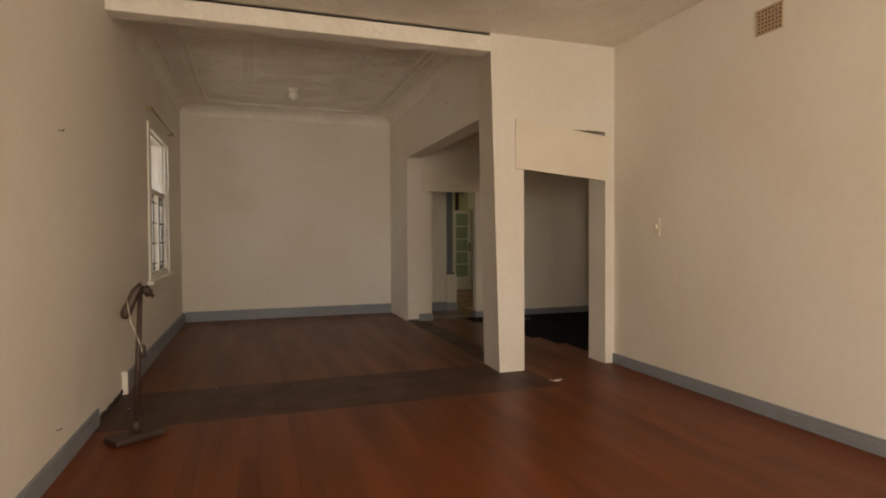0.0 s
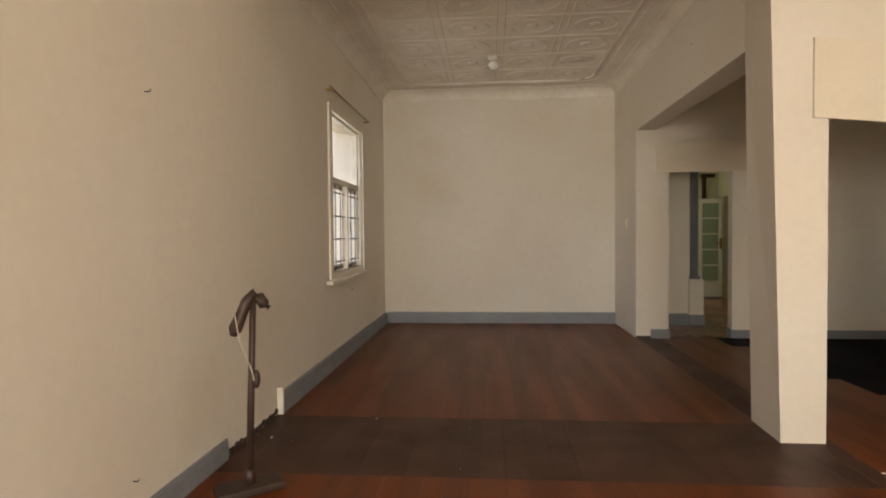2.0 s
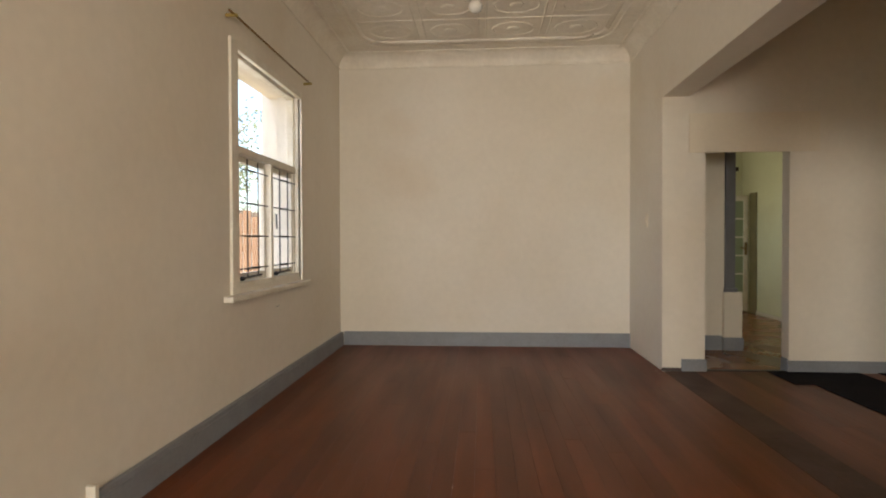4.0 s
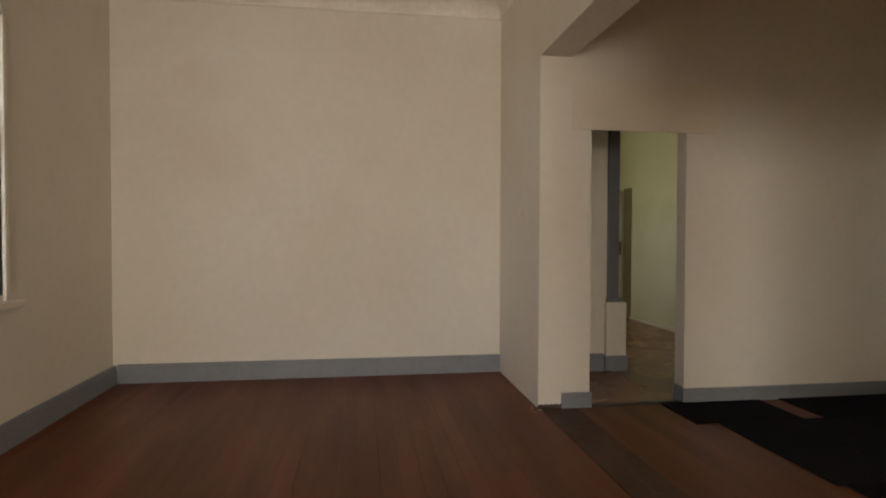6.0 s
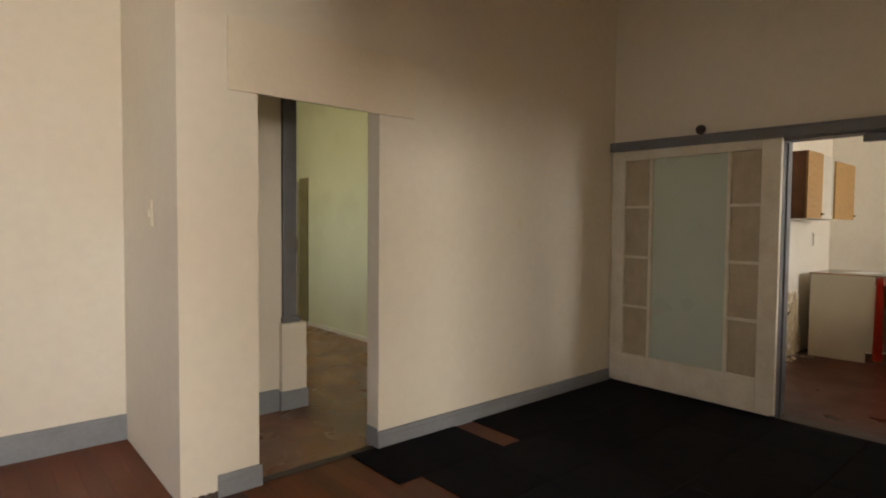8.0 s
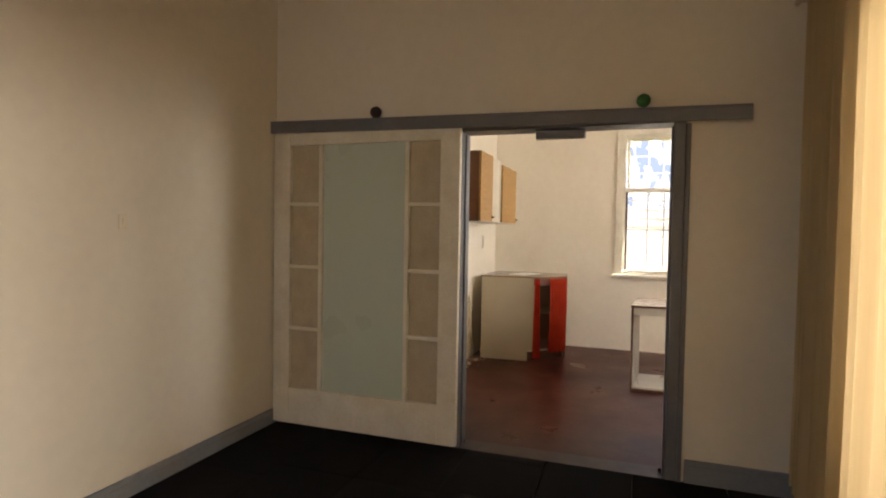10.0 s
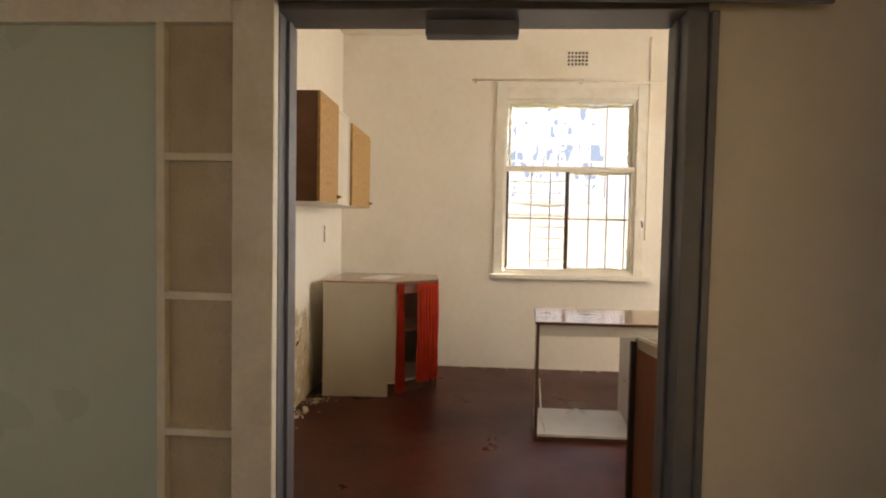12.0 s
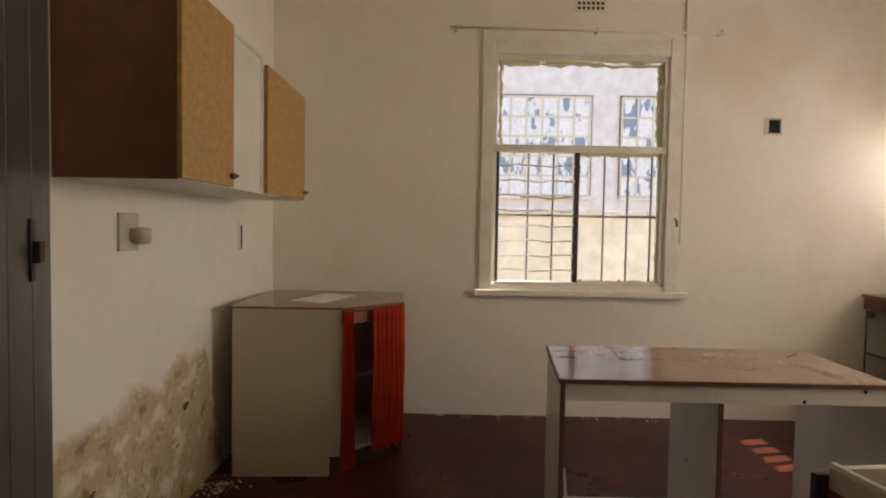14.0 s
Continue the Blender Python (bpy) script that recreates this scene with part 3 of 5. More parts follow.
# boards hung over the two openings
bm = bmesh.new()
q = [(3.47, 2.05), (4.52, 1.955), (4.60, 2.415), (3.47, 2.545)]
lo = [bm.verts.new((x, YS - 0.003, z)) for x, z in q]
hi = [bm.verts.new((x, YS - 0.019, z)) for x, z in q]
bm.faces.new(lo), bm.faces.new(hi[::-1])
for i in range(4):
    bm.faces.new((lo[i], hi[i], hi[(i + 1) % 4], lo[(i + 1) % 4]))
bmesh.ops.recalc_face_normals(bm, faces=bm.faces[:])
solid("cover_board", bm, BOARD, "cream painted board nailed askew over the opening", "board")
solid("cover_board", box(3.565, 4.765, YD - 0.016, YD - 0.002, 2.10, 2.475, 0.002), BOARD, "cream painted board fixed over the doorway", "board")

# ---- front and back living room ----


def bar_set(win, x, y0, y1, z0, z1, mat, rows):
    for k in (1, 2):
        y = y0 + (y1 - y0) * k / 3
        part("bar", tube([(x, y, z0), (x, y, z1)], 0.006, 6), mat, win)
    for i, z in enumerate(rows):
        bm = tube([(x, y0, z), (x, y1, z)], 0.005, 6)
        a, b2 = (y0 + (y1 - y0) / 3, y0 + (y1 - y0) * 2 / 3)
        tube([(x, a - 0.01, z), (x, b2 + 0.01, z)], 0.009, 6, bm)
        part("bar", bm, mat, win)


def living_window():
    w = thing("window_1", (XW, 9.43, 0.9), "white painted timber window with barred casements", "window", kind="structure")
    x0 = XW - 0.02
    part("architrave", box(x0, XW + 0.02, 8.70, 8.812, 0.895, 2.67, 0.006), WHITE, w)
    part("architrave", box(x0, XW + 0.02, 10.20, 10.24, 0.895, 2.67, 0.006), WHITE, w)
    part("architrave", box(x0, XW + 0.018, 8.812, 10.20, 2.61, 2.67, 0.006), WHITE, w)
    part("sill", box(XW - 0.12, XW + 0.065, 8.60, 10.33, 0.85, 0.893, 0.01), WHITE, w)
    part("frame_rail", box(XW - 0.12, XW - 0.012, 8.815, 10.195, 0.894, 0.965, 0.006), WHITE, w)
    part("transom", box(XW - 0.12, XW - 0.03, 8.86, 10.16, 1.90, 1.96, 0.008), WHITE, w)
    part("mullion", box(XW - 0.115, XW - 0.01, 9.49, 9.54, 0.965, 1.90, 0.006), WHITE, w)
    for a, b2 in ((8.812, 8.86), (10.16, 10.20)):
        part("frame_post", box(XW - 0.12, XW - 0.05, a, b2, 0.965, 2.63, 0.005), WHITE, w)
    part("frame_head", box(XW - 0.12, XW - 0.04, 8.86, 10.16, 2.595, 2.63, 0.005), WHITE, w)
    part("pane", box(XW - 0.10, XW - 0.096, 8.86, 10.16, 1.96, 2.595), PANE, w).visible_shadow = False
    for a, b2 in ((8.862, 9.488), (9.542, 10.158)):
        c = part("casement", box(XW - 0.10, XW - 0.06, a, a + 0.026, 0.97, 1.897, 0.004), WHITE, w)
        part("stile", box(XW - 0.10, XW - 0.06, b2 - 0.026, b2, 0.97, 1.897, 0.004), WHITE, c)
        part("rail", box(XW - 0.098, XW - 0.062, a + 0.026, b2 - 0.026, 0.97, 1.025, 0.004), WHITE, c)
        part("rail", box(XW - 0.098, XW - 0.062, a + 0.026, b2 - 0.026, 1.852, 1.897, 0.004), WHITE, c)
        part("pane", box(XW - 0.082, XW - 0.078, a + 0.026, b2 - 0.026, 1.025, 1.852), PANE, c).visible_shadow = False
        bar_set(w, XW - 0.035, a + 0.01, b2 - 0.01, 1.0, 1.88, IRON, (1.06, 1.305, 1.55, 1.80))
        part("stay", tube([(XW - 0.04, a + 0.08, 0.985), (XW - 0.03, a + 0.2, 0.995), (XW - 0.035, b2 - 0.15, 1.0)], 0.008, 6, ball((XW - 0.03, a + 0.1, 0.99), 0.022, (1, 1.2, 0.8), seg=8)), IRON, w, "dark iron window stay")
    part("catch", tube([(XW - 0.03, 9.50, 1.50), (XW + 0.01, 9.50, 1.50), (XW + 0.012, 9.49, 1.38)], 0.008, 6), WHITE, w)
    part("catch", tube([(XW - 0.03, 9.56, 1.49), (XW + 0.005, 9.56, 1.49), (XW + 0.008, 9.565, 1.37)], 0.007, 6), IRON, w)
    for a, b2 in ((8.8125, 8.822), (10.189, 10.1995)):
        part("reveal_lining", box(XW - 0.0495, XW - 0.013, a, b2, 0.966, 2.629, 0.001), WHITE, w)
    return w


living_window()


def high_window():
    w = thing("window_2", (XW, 4.07, 1.8), "high white timber window with moulded frame", "window", kind="structure")
    for a, b2 in ((3.30, 3.41), (4.69, 4.78)):
        part("architrave", box(XW - 0.02, XW + 0.03, a, b2, 1.80, 2.85, 0.012), WHITE, w)
    part("architrave", box(XW - 0.02, XW + 0.03, 3.41, 4.69, 1.80, 1.89, 0.012), WHITE, w)
    part("architrave", box(XW - 0.02, XW + 0.03, 3.41, 4.69, 2.74, 2.85, 0.012), WHITE, w)
    for a, b2 in ((3.41, 3.46), (4.65, 4.70)):
        part("frame_post", box(XW - 0.12, XW - 0.025, a, b2, 1.87, 2.74, 0.006), WHITE, w)
    part("glazing_bar", box(XW - 0.10, XW - 0.07, 3.46, 4.65, 1.98, 2.01, 0.004), WHITE, w)
    part("glazing_bar", box(XW - 0.10, XW - 0.07, 3.46, 4.65, 2.35, 2.38, 0.004), WHITE, w)
    part("pane", box(XW - 0.088, XW - 0.084, 3.46, 4.65, 1.87, 2.74), PANE, w).visible_shadow = False
    part("catch", tube([(XW - 0.06, 4.48, 1.95), (XW - 0.04, 4.52, 1.95), (XW - 0.04, 4.55, 1.94)], 0.012, 6), IRON, w)


high_window()

rod = thing("curtain_rod", (XW, 9.45, 2.79), "thin bare curtain rod on tarnished brackets", "curtain rod")
part("rod", tube([(XW + 0.055, 8.60, 2.80), (XW + 0.055, 10.38, 2.80)], 0.008, 8), BRASS, rod)
for y in (8.66, 10.33):
    part("bracket", tube([(XW + 0.001, y, 2.79), (XW + 0.06, y, 2.79), (XW + 0.065, y + 0.03, 2.80)], 0.012, 6), YELLOWED, rod)

light = thing("ceiling_light", (1.53, 10.1, 3.5), "small opal glass ceiling light on a round base", "ceiling light")
part("base", lathe((1.53, 10.1, 3.44), [(0.07, 0.06), (0.07, 0.03), (0.05, 0.0)]), WHITE, light)
part("shade", ball((1.53, 10.1, 3.39), 0.065, (1, 1, 0.95)), OPAL, light)


def stand():
    at = (0.19, 6.02)
    s = thing("wooden_stand", (*at, 0), "dark wooden stand with drooping shoe-shaped arms on a board foot", "stand")
    foot = box(-0.17, 0.17, -0.085, 0.085, 0.002, 0.045, 0.012)
    foot.transform(Matrix.Translation((*at, 0)) @ Matrix.Rotation(radians(38), 4, 'Z'))
    part("foot", foot, DARKWOOD, s)
    top = Vector((at[0] + 0.045, at[1] - 0.02, 1.03))
    part("collar", lathe((*at, 0.045), [(0.032, 0), (0.03, 0.05), (0.02, 0.08)]), DARKWOOD, s)
    part("pole", tube([(*at, 0.04), (at[0] + 0.02, at[1] - 0.01, 0.5), top], 0.018, 10, radii=[0.021, 0.018, 0.016]), DARKWOOD, s)
    part("arm", tube([top + Vector((0.01, 0, 0.02)), top + Vector((-0.03, -0.012, -0.025)), top + Vector((-0.055, -0.02, -0.09)), top + Vector((-0.085, -0.03, -0.165)), top + Vector((-0.095, -0.035, -0.20))], 0.03, 10,
         radii=[0.026, 0.03, 0.03, 0.036, 0.016]), DARKWOOD, s)
    part("arm", tube([top + Vector((-0.01, 0, 0.022)), top + Vector((0.025, 0.01, 0.0)), top + Vector((0.052, 0.018, -0.045)), top + Vector((0.075, 0.025, -0.062))], 0.03, 10,
         radii=[0.027, 0.028, 0.03, 0.018]), DARKWOOD, s)
    part("peg", ball((at[0] + 0.055, at[1] - 0.02, 0.60), 0.022, (0.9, 0.9, 2.2)), DARKWOOD, s)
    part("string", tube([top + Vector((-0.07, -0.07, -0.07)), top + Vector((-0.05, -0.06, -0.22)), top + Vector((0.0, -0.03, -0.38)), top + Vector((0.01, -0.03, -0.43))], 0.003, 5), PLASTIC, s, "thin pale string")


stand()


def wall_plate(at, normal, label, toggles=1, w=0.075, h=0.12):
    """Small switch plate standing proud of a wall; normal is 'x-', 'x+' or 'y-'."""
    x, y, z = at
    p = thing("light_switch", at, label, "light switch")
    s = -1 if normal[1] == '-' else 1
    if normal[0] == 'x':
        part("plate", box(x, x + s * 0.01, y - w / 2, y + w / 2, z - h / 2, z + h / 2, 0.002), BOARD, p)
        for k in range(toggles):
            part("toggle", box(x + s * 0.01, x + s * 0.022, y - 0.01, y + 0.01, z - 0.02, z + 0.02, 0.003), BOARD, p)
    else:
        part("plate", box(x - w / 2, x + w / 2, y, y + s * 0.01, z - h / 2, z + h / 2, 0.002), BOARD, p)
        for k in range(toggles):
            part("toggle", box(x - 0.01, x + 0.01, y + s * 0.01, y + s * 0.022, z - 0.02, z + 0.02, 0.003), BOARD, p)


wall_plate((XE - 0.001, 6.20, 1.45), 'x-', "cream plastic light switch on the side wall", 1, 0.08, 0.17)
wall_plate((5.80, YD - 0.001, 1.44), 'y-', "yellowed plastic light switch on stained plaster", 1, 0.05, 0.08)
wall_plate((XP - 0.001, 11.0, 1.47), 'x-', "small painted-over light switch", 1, 0.05, 0.14)


def air_vent(name_at, u, normal, w, h, rows, cols, label):
    x, y, z = name_at
    v = thing("air_vent", name_at, label, "air vent")
    # black sheet on the wall, painting the shade between the slats
    part("backing", box(x - 0.002, x, y - w / 2, y + w / 2, z - h / 2, z + h / 2), BLACK, v)
    for i in range(rows + 1):
        zz = z - h / 2 + h * i / rows
        part("slat", box(x - 0.012, x - 0.002, y - w / 2 - 0.01, y + w / 2 + 0.01, zz - 0.006, zz + 0.006, 0.001), u, v)
    for i in range(cols + 1):
        yy = y - w / 2 + w * i / cols
        part("slat", box(x - 0.011, x - 0.003, yy - 0.006, yy + 0.006, z - h / 2, z + h / 2, 0.001), u, v)


air_vent((XE - 0.001, 4.97, 2.98), TERRACOTTA, 'x', 0.21, 0.18, 6, 7, "square terracotta-toned grille vent high on the wall")
air_vent((KE - 0.001, 7.54, 2.997), WHITE, 'x', 0.20, 0.14, 4, 6, "white painted grille vent above the window")

scrap = bmesh.new()
for cx, cy, r in ((3.67, 6.42, 0.042), (3.62, 6.44, 0.014), (3.73, 6.44, 0.014)):
    pts = [(cx + r * (0.6 + 0.5 * random.random()) * math.cos(k * 1.05), cy + 0.6 * r * (0.6 + 0.5 * random.random()) * math.sin(k * 1.05)) for k in range(6)]
    prism(pts, 0.002, 0.006, scrap)
solid("paper_scrap", scrap, PAPER, "torn scrap of white paper on the floor", "paper")


def plaster_crumbs(name, label, spots, mat, seed):
    rnd = random.Random(seed)
    bm = bmesh.new()
    for cx, cy, s, n in spots:
        for _ in range(n):
            x, y, r = cx + rnd.gauss(0, s), cy + rnd.gauss(0, s), rnd.uniform(0.004, 0.010) if rnd.random() < 0.8 else rnd.uniform(0.012, 0.028)
            y = min(y, KN - 0.012) if cy > KN - 0.4 and cx > XK else y
            r *= 0.45 if mat is PAPER else 1
            own = prism([(r * rnd.uniform(0.5, 1.1) * math.cos(k * 1.2566), 0.7 * r * rnd.uniform(0.5, 1.1) * math.sin(k * 1.2566)) for k in range(5)], -0.0015, 0.0015 + 0.1 * r)
            own.transform(Matrix.Translation((x, y, 0.002 + r * 0.25)) @ Matrix.Rotation(rnd.random() * 6, 4, 'Z') @ Matrix.Rotation(rnd.uniform(-0.35, 0.35), 4, 'X'))
            join(bm, own)
    return solid(name, bm, mat, label, "debris", "stuff")


plaster_crumbs("plaster_debris", "flakes of fallen plaster and paint along the wall", [(8.9, 9.75, 0.05, 30), (9.3, 9.74, 0.05, 50), (9.6, 9.70, 0.055, 70), (9.68, 9.45, 0.09, 5)], FLAKE, 3)
plaster_crumbs("wall_foot_debris", "small crumbs of plaster on the floorboards", [(XP - 0.02, 10.48, 0.03, 12), (XW + 0.05, 6.8, 0.10, 5), (1.7, 6.9, 0.5, 4), (0.5, 3.5, 0.8, 5)], PAPER, 5)
plaster_crumbs("wall_base_dust", "pale dust and crumbs along the kitchen wall base", [(KE - 0.03, 6.6 + 0.22 * k, 0.03, 9) for k in range(10)], PLASTIC, 7)


def peeling_paint():
    """Curled flakes of paint and the dark pits they left in the damp patch."""
    rnd = random.Random(21)
    flakes, pits = bmesh.new(), bmesh.new()
    for k in range(64):
        x = rnd.uniform(8.5, 9.66)
        z = rnd.uniform(0.06, 0.34 + 0.3 * (x - 8.45))
        r = rnd.uniform(0.008, 0.034)
        n = 9
        own = bmesh.new()
        ring = []
        for i in range(n):
            a, q = i * 2 * math.pi / n, r * rnd.uniform(0.45, 1.15)
            lift = 0.003 + 0.016 * max(0, math.sin(a + 0.5)) * rnd.random()
            ring.append(own.verts.new((x + q * math.cos(a), KN - lift, z + 1.25 * q * math.sin(a))))
        c = own.verts.new((x, KN - 0.004, z))
        for i in range(n):
            own.faces.new((ring[i], ring[(i + 1) % n], c))
        join(pits if k % 4 == 0 and r < 0.022 else flakes, own)
    bmesh.ops.solidify(flakes, geom=flakes.faces[:], thickness=0.0015)
    solid("peeling_paint", flakes, FLAKE, "curled flakes of pale paint on the damp patch", "peeling paint", "stuff")
    solid("plaster_pits", pits, OLDPLASTER, "dark pits in crumbling damp plaster", "plaster damage", "stuff")


peeling_paint()
# ragged plaster foot where the skirting is missing
bm = bmesh.new()
for k in range(14):
    y = 6.46 + k * 0.06
    ball((XW + 0.002, y, 0.01 + 0.02 * random.random()), 0.035, (0.3, 1, 0.7), bm, seg=8)
for k in range(5):
    ball((XP + 0.02 + k * 0.04, YD - 0.002, 0.005), 0.03, (1, 0.3, 0.9), bm, seg=8)
structure("wall_foot", bm, DARKFLOOR, "broken dark plaster at the foot of walls", "trim")

# nails and screw holes
for at, ax in (((XW, 5.70, 2.02), 0), ((XW, 9.55, 0.72), 0), ((XW, 5.55, 0.25), 0), ((XP, 8.5, 3.05), 0), ((KE, 8.42, 3.24), 0), ((KE, 6.35, 3.18), 0)):
    s = 1 if at[0] == XW else -1
    solid("nail", tube([(at[0] - s * 0.005, at[1], at[2]), (at[0] + s * 0.025, at[1], at[2]), (at[0] + s * 0.03, at[1], at[2] + 0.012)], 0.0026, 6), IRON, "small bent rusty nail in the wall", "nail", group="nails in the walls")

# ---- middle room ----


def sliding_door():
    d = thing("door_1", (7.065, 9.8, 0.03), "white glazed sliding door with frosted centre pane", "door", kind="structure")
    x0, x1 = 7.045, 7.088
    y0, y1, z0, z1 = 9.113, 10.505, 0.028, 2.085
    part("stile", box(x0, x1, y0, 9.245, z0, z1, 0.004), WHITE, d)
    part("stile", box(x0, x1, 10.372, y1, z0, z1, 0.004), WHITE, d)
    part("rail", box(x0, x1, 9.245, 10.372, z0, 0.28, 0.004), WHITE, d)
    part("rail", box(x0, x1, 9.245, 10.372, 2.006, z1, 0.004), WHITE, d)
    for y in (9.477, 10.126):
        part("glazing_post", box(x0 + 0.002, x1 - 0.002, y - 0.014, y + 0.014, 0.28, 2.006, 0.003), WHITE, d)
    part("frosted_pane", box(x0 + 0.028, x0 + 0.034, 9.491, 10.112, 0.28, 2.006), FROST, d, "pale green frosted glass pane")
    for a, b2 in ((9.245, 9.463), (10.140, 10.372)):
        for z in (0.712, 1.152, 1.592):
            part("glazing_bar", box(x0 + 0.003, x1 - 0.003, a, b2, z - 0.012, z + 0.012, 0.003), WHITE, d)
        for p, q2 in ((0.28, 0.70), (0.724, 1.14), (1.164, 1.58), (1.604, 2.006)):
            part("pane", box(x0 + 0.033, x0 + 0.038, a, b2, p, q2), DIRTYPANE, d, "dusty obscured glass pane")
    h = part("finger_pull", box(x0 - 0.004, x0 + 0.001, 9.165, 9.20, 1.24, 1.38, 0.003), WHITE, d)
    part("recess", box(x0 - 0.0055, x0 - 0.004, 9.173, 9.192, 1.255, 1.365, 0.0), WHITE, h)


sliding_door()
rail = thing("sliding_door_rail", (7.03, 9.0, 2.11), "grey painted timber rail cover above the sliding door", "door rail")


def sloped(bm):
    """The rail cover was fixed a little out of level."""
    for v in bm.verts:
        v.co.z += (v.co.y - 7.47) * 0.0142
    return bm


part("cover", sloped(box(7.012, 7.03, 7.47, YD - 0.004, 2.047, 2.118, 0.006)), GREYFRAME, rail)
part("top_board", sloped(box(7.010, XK, 7.47, YD - 0.004, 2.118, 2.130, 0.003)), GREYFRAME, rail)
part("track", box(7.05, 7.085, 7.48, 9.10, 2.092, 2.112, 0.003), IRON, rail)
for y, z, mt, lb in ((9.707, 2.203, BALL, "round dark brown rubber stop above the rail"), (8.024, 2.183, GREENBALL, "round green rubber stop above the rail")):
    st = thing("door_stop", (7.04, y, z), lb, "door stop")
    part("ball", ball((7.045, y, z), 0.039), mt, st)
    part("fixing", tube([(7.045, y, z), (XK, y, z)], 0.012, 8), IRON, st)

frame_k = thing("door_frame_1", (7.15, 8.5, 0), "grey painted timber door frame with scuffed edges", "door frame", kind="structure")
part("jamb", box(XK - 0.012, XK + 0.175, 7.79, 7.852, 0.0, 2.058, 0.005), GREYFRAME, frame_k)
part("jamb", box(XK - 0.004, XK + 0.175, 9.112, 9.153, 0.0, 2.058, 0.005), GREYFRAME, frame_k)
part("head", box(XK - 0.004, XK + 0.175, 7.79, 9.153, 2.06, 2.088, 0.004), GREYFRAME, frame_k)
part("stop", box(XK + 0.06, XK + 0.10, 7.852, 7.864, 0.0, 2.05, 0.003), GREYFRAME, frame_k)
part("stop", box(XK + 0.06, XK + 0.10, 9.10, 9.112, 0.0, 2.05, 0.003), GREYFRAME, frame_k)
part("architrave", box(XK - 0.026, XK - 0.001, 7.765, 7.79, 0.0, 2.05, 0.006), GREYFRAME, frame_k)
part("architrave", box(XK + 0.161, XK + 0.182, 9.155, 9.21, 0.0, 2.06, 0.006), GREYFRAME, frame_k)


def hinged_door():
    """Grey leaf swung back into the kitchen."""
    d = thing("door_3", (7.28, 9.13, 0), "grey painted plank door swung open into the kitchen", "door", kind="structure")
    m = Matrix.Translation((7.285, 9.135, 0)) @ Matrix.Rotation(math.atan2(0.425, 0.905), 4, 'Z')

    def leaf(name, bm, mat, label=""):
        bm.transform(m)
        return part(name, bm, mat, d, label)
    for k in range(5):
        leaf("plank", box(k * 0.198, k * 0.198 + 0.196, 0.0, 0.034, 0.012, 2.0, 0.004), DOORGREY)
    leaf("latch_plate", box(0.755, 0.795, -0.006, 0.0, 1.24, 1.38, 0.002), IRON, "dark steel latch plate")
    leaf("latch", box(0.765, 0.815, -0.02, -0.006, 1.28, 1.33, 0.003), IRON, "dark steel latch")


hinged_door()
closer = thing("door_closer", (7.12, 8.49, 1.98), "grey metal door closer box under the frame head", "door closer")
part("body", box(XK + 0.07, XK + 0.13, 8.355, 8.658, 2.008, 2.058, 0.006), GREYFRAME, closer)

w = thing("window_5", (5.72, 7.1, 0.35), "white framed side window behind a thin curtain", "window", kind="structure")
for a, b2, c, d in ((5.15, 5.21, 0.35, 2.35), (6.22, 6.28, 0.35, 2.35), (5.21, 6.22, 0.35, 0.41), (5.21, 6.22, 2.29, 2.35), (5.69, 5.74, 0.41, 2.29)):
    part("frame", box(a, b2, 7.08, 7.15, c, d, 0.004), WHITE, w)
bm = bmesh.new()
n, rows = 160, 8
grid = []
for j in range(rows + 1):
    f = j / rows
    grid.append([bm.verts.new((5.04 + 1.92 * i / n + 0.01 * math.sin(j), 7.25 + (0.020 * math.sin(i * 0.55) + 0.010 * math.sin(i * 0.23 + 1)) * (0.6 + 0.5 * f), 2.62 - 2.5 * f)) for i in range(n + 1)])
for a, b2 in zip(grid, grid[1:]):
    for i in range(n):
        bm.faces.new((a[i], a[i + 1], b2[i + 1], b2[i])).smooth = True
cur = thing("curtain", (6.0, 7.28, 0.1), "long thin yellowish curtain hanging in folds", "curtain")
part("cloth", bm, THIN, cur)
part("rod", tube([(4.97, 7.285, 2.63), (7.02, 7.285, 2.63)], 0.011, 8), WHITE, cur)
for x in (5.02, 6.98):
    part("bracket", tube([(x, 7.2, 2.63), (x, 7.29, 2.63)], 0.009, 6), WHITE, cur)

# ---- passage seen by the doorway ----
pl = thing("grey_pilaster", (4.42, 11.62, 0), "grey painted timber post on a white plinth", "pilaster")
part("plinth", box(4.34, 4.545, 11.575, 11.80, 0.0, 0.665, 0.008), PLASTER, pl, "white plastered plinth")
part("plinth_skirting", box(4.33, 4.555, 11.562, 11.81, 0.0, 0.148, 0.006), SKIRT, pl)
part("post", box(4.366, 4.475, 11.60, 11.76, 0.665, 2.44, 0.006), GREYFRAME, pl)
part("capital", box(4.35, 4.56, 11.59, 11.77, 2.44, 2.52, 0.012), DARKWOOD, pl, "dark timber capital")
part("foot_block", box(4.352, 4.50, 11.59, 11.77, 0.665, 0.71, 0.008), GREYFRAME, pl)


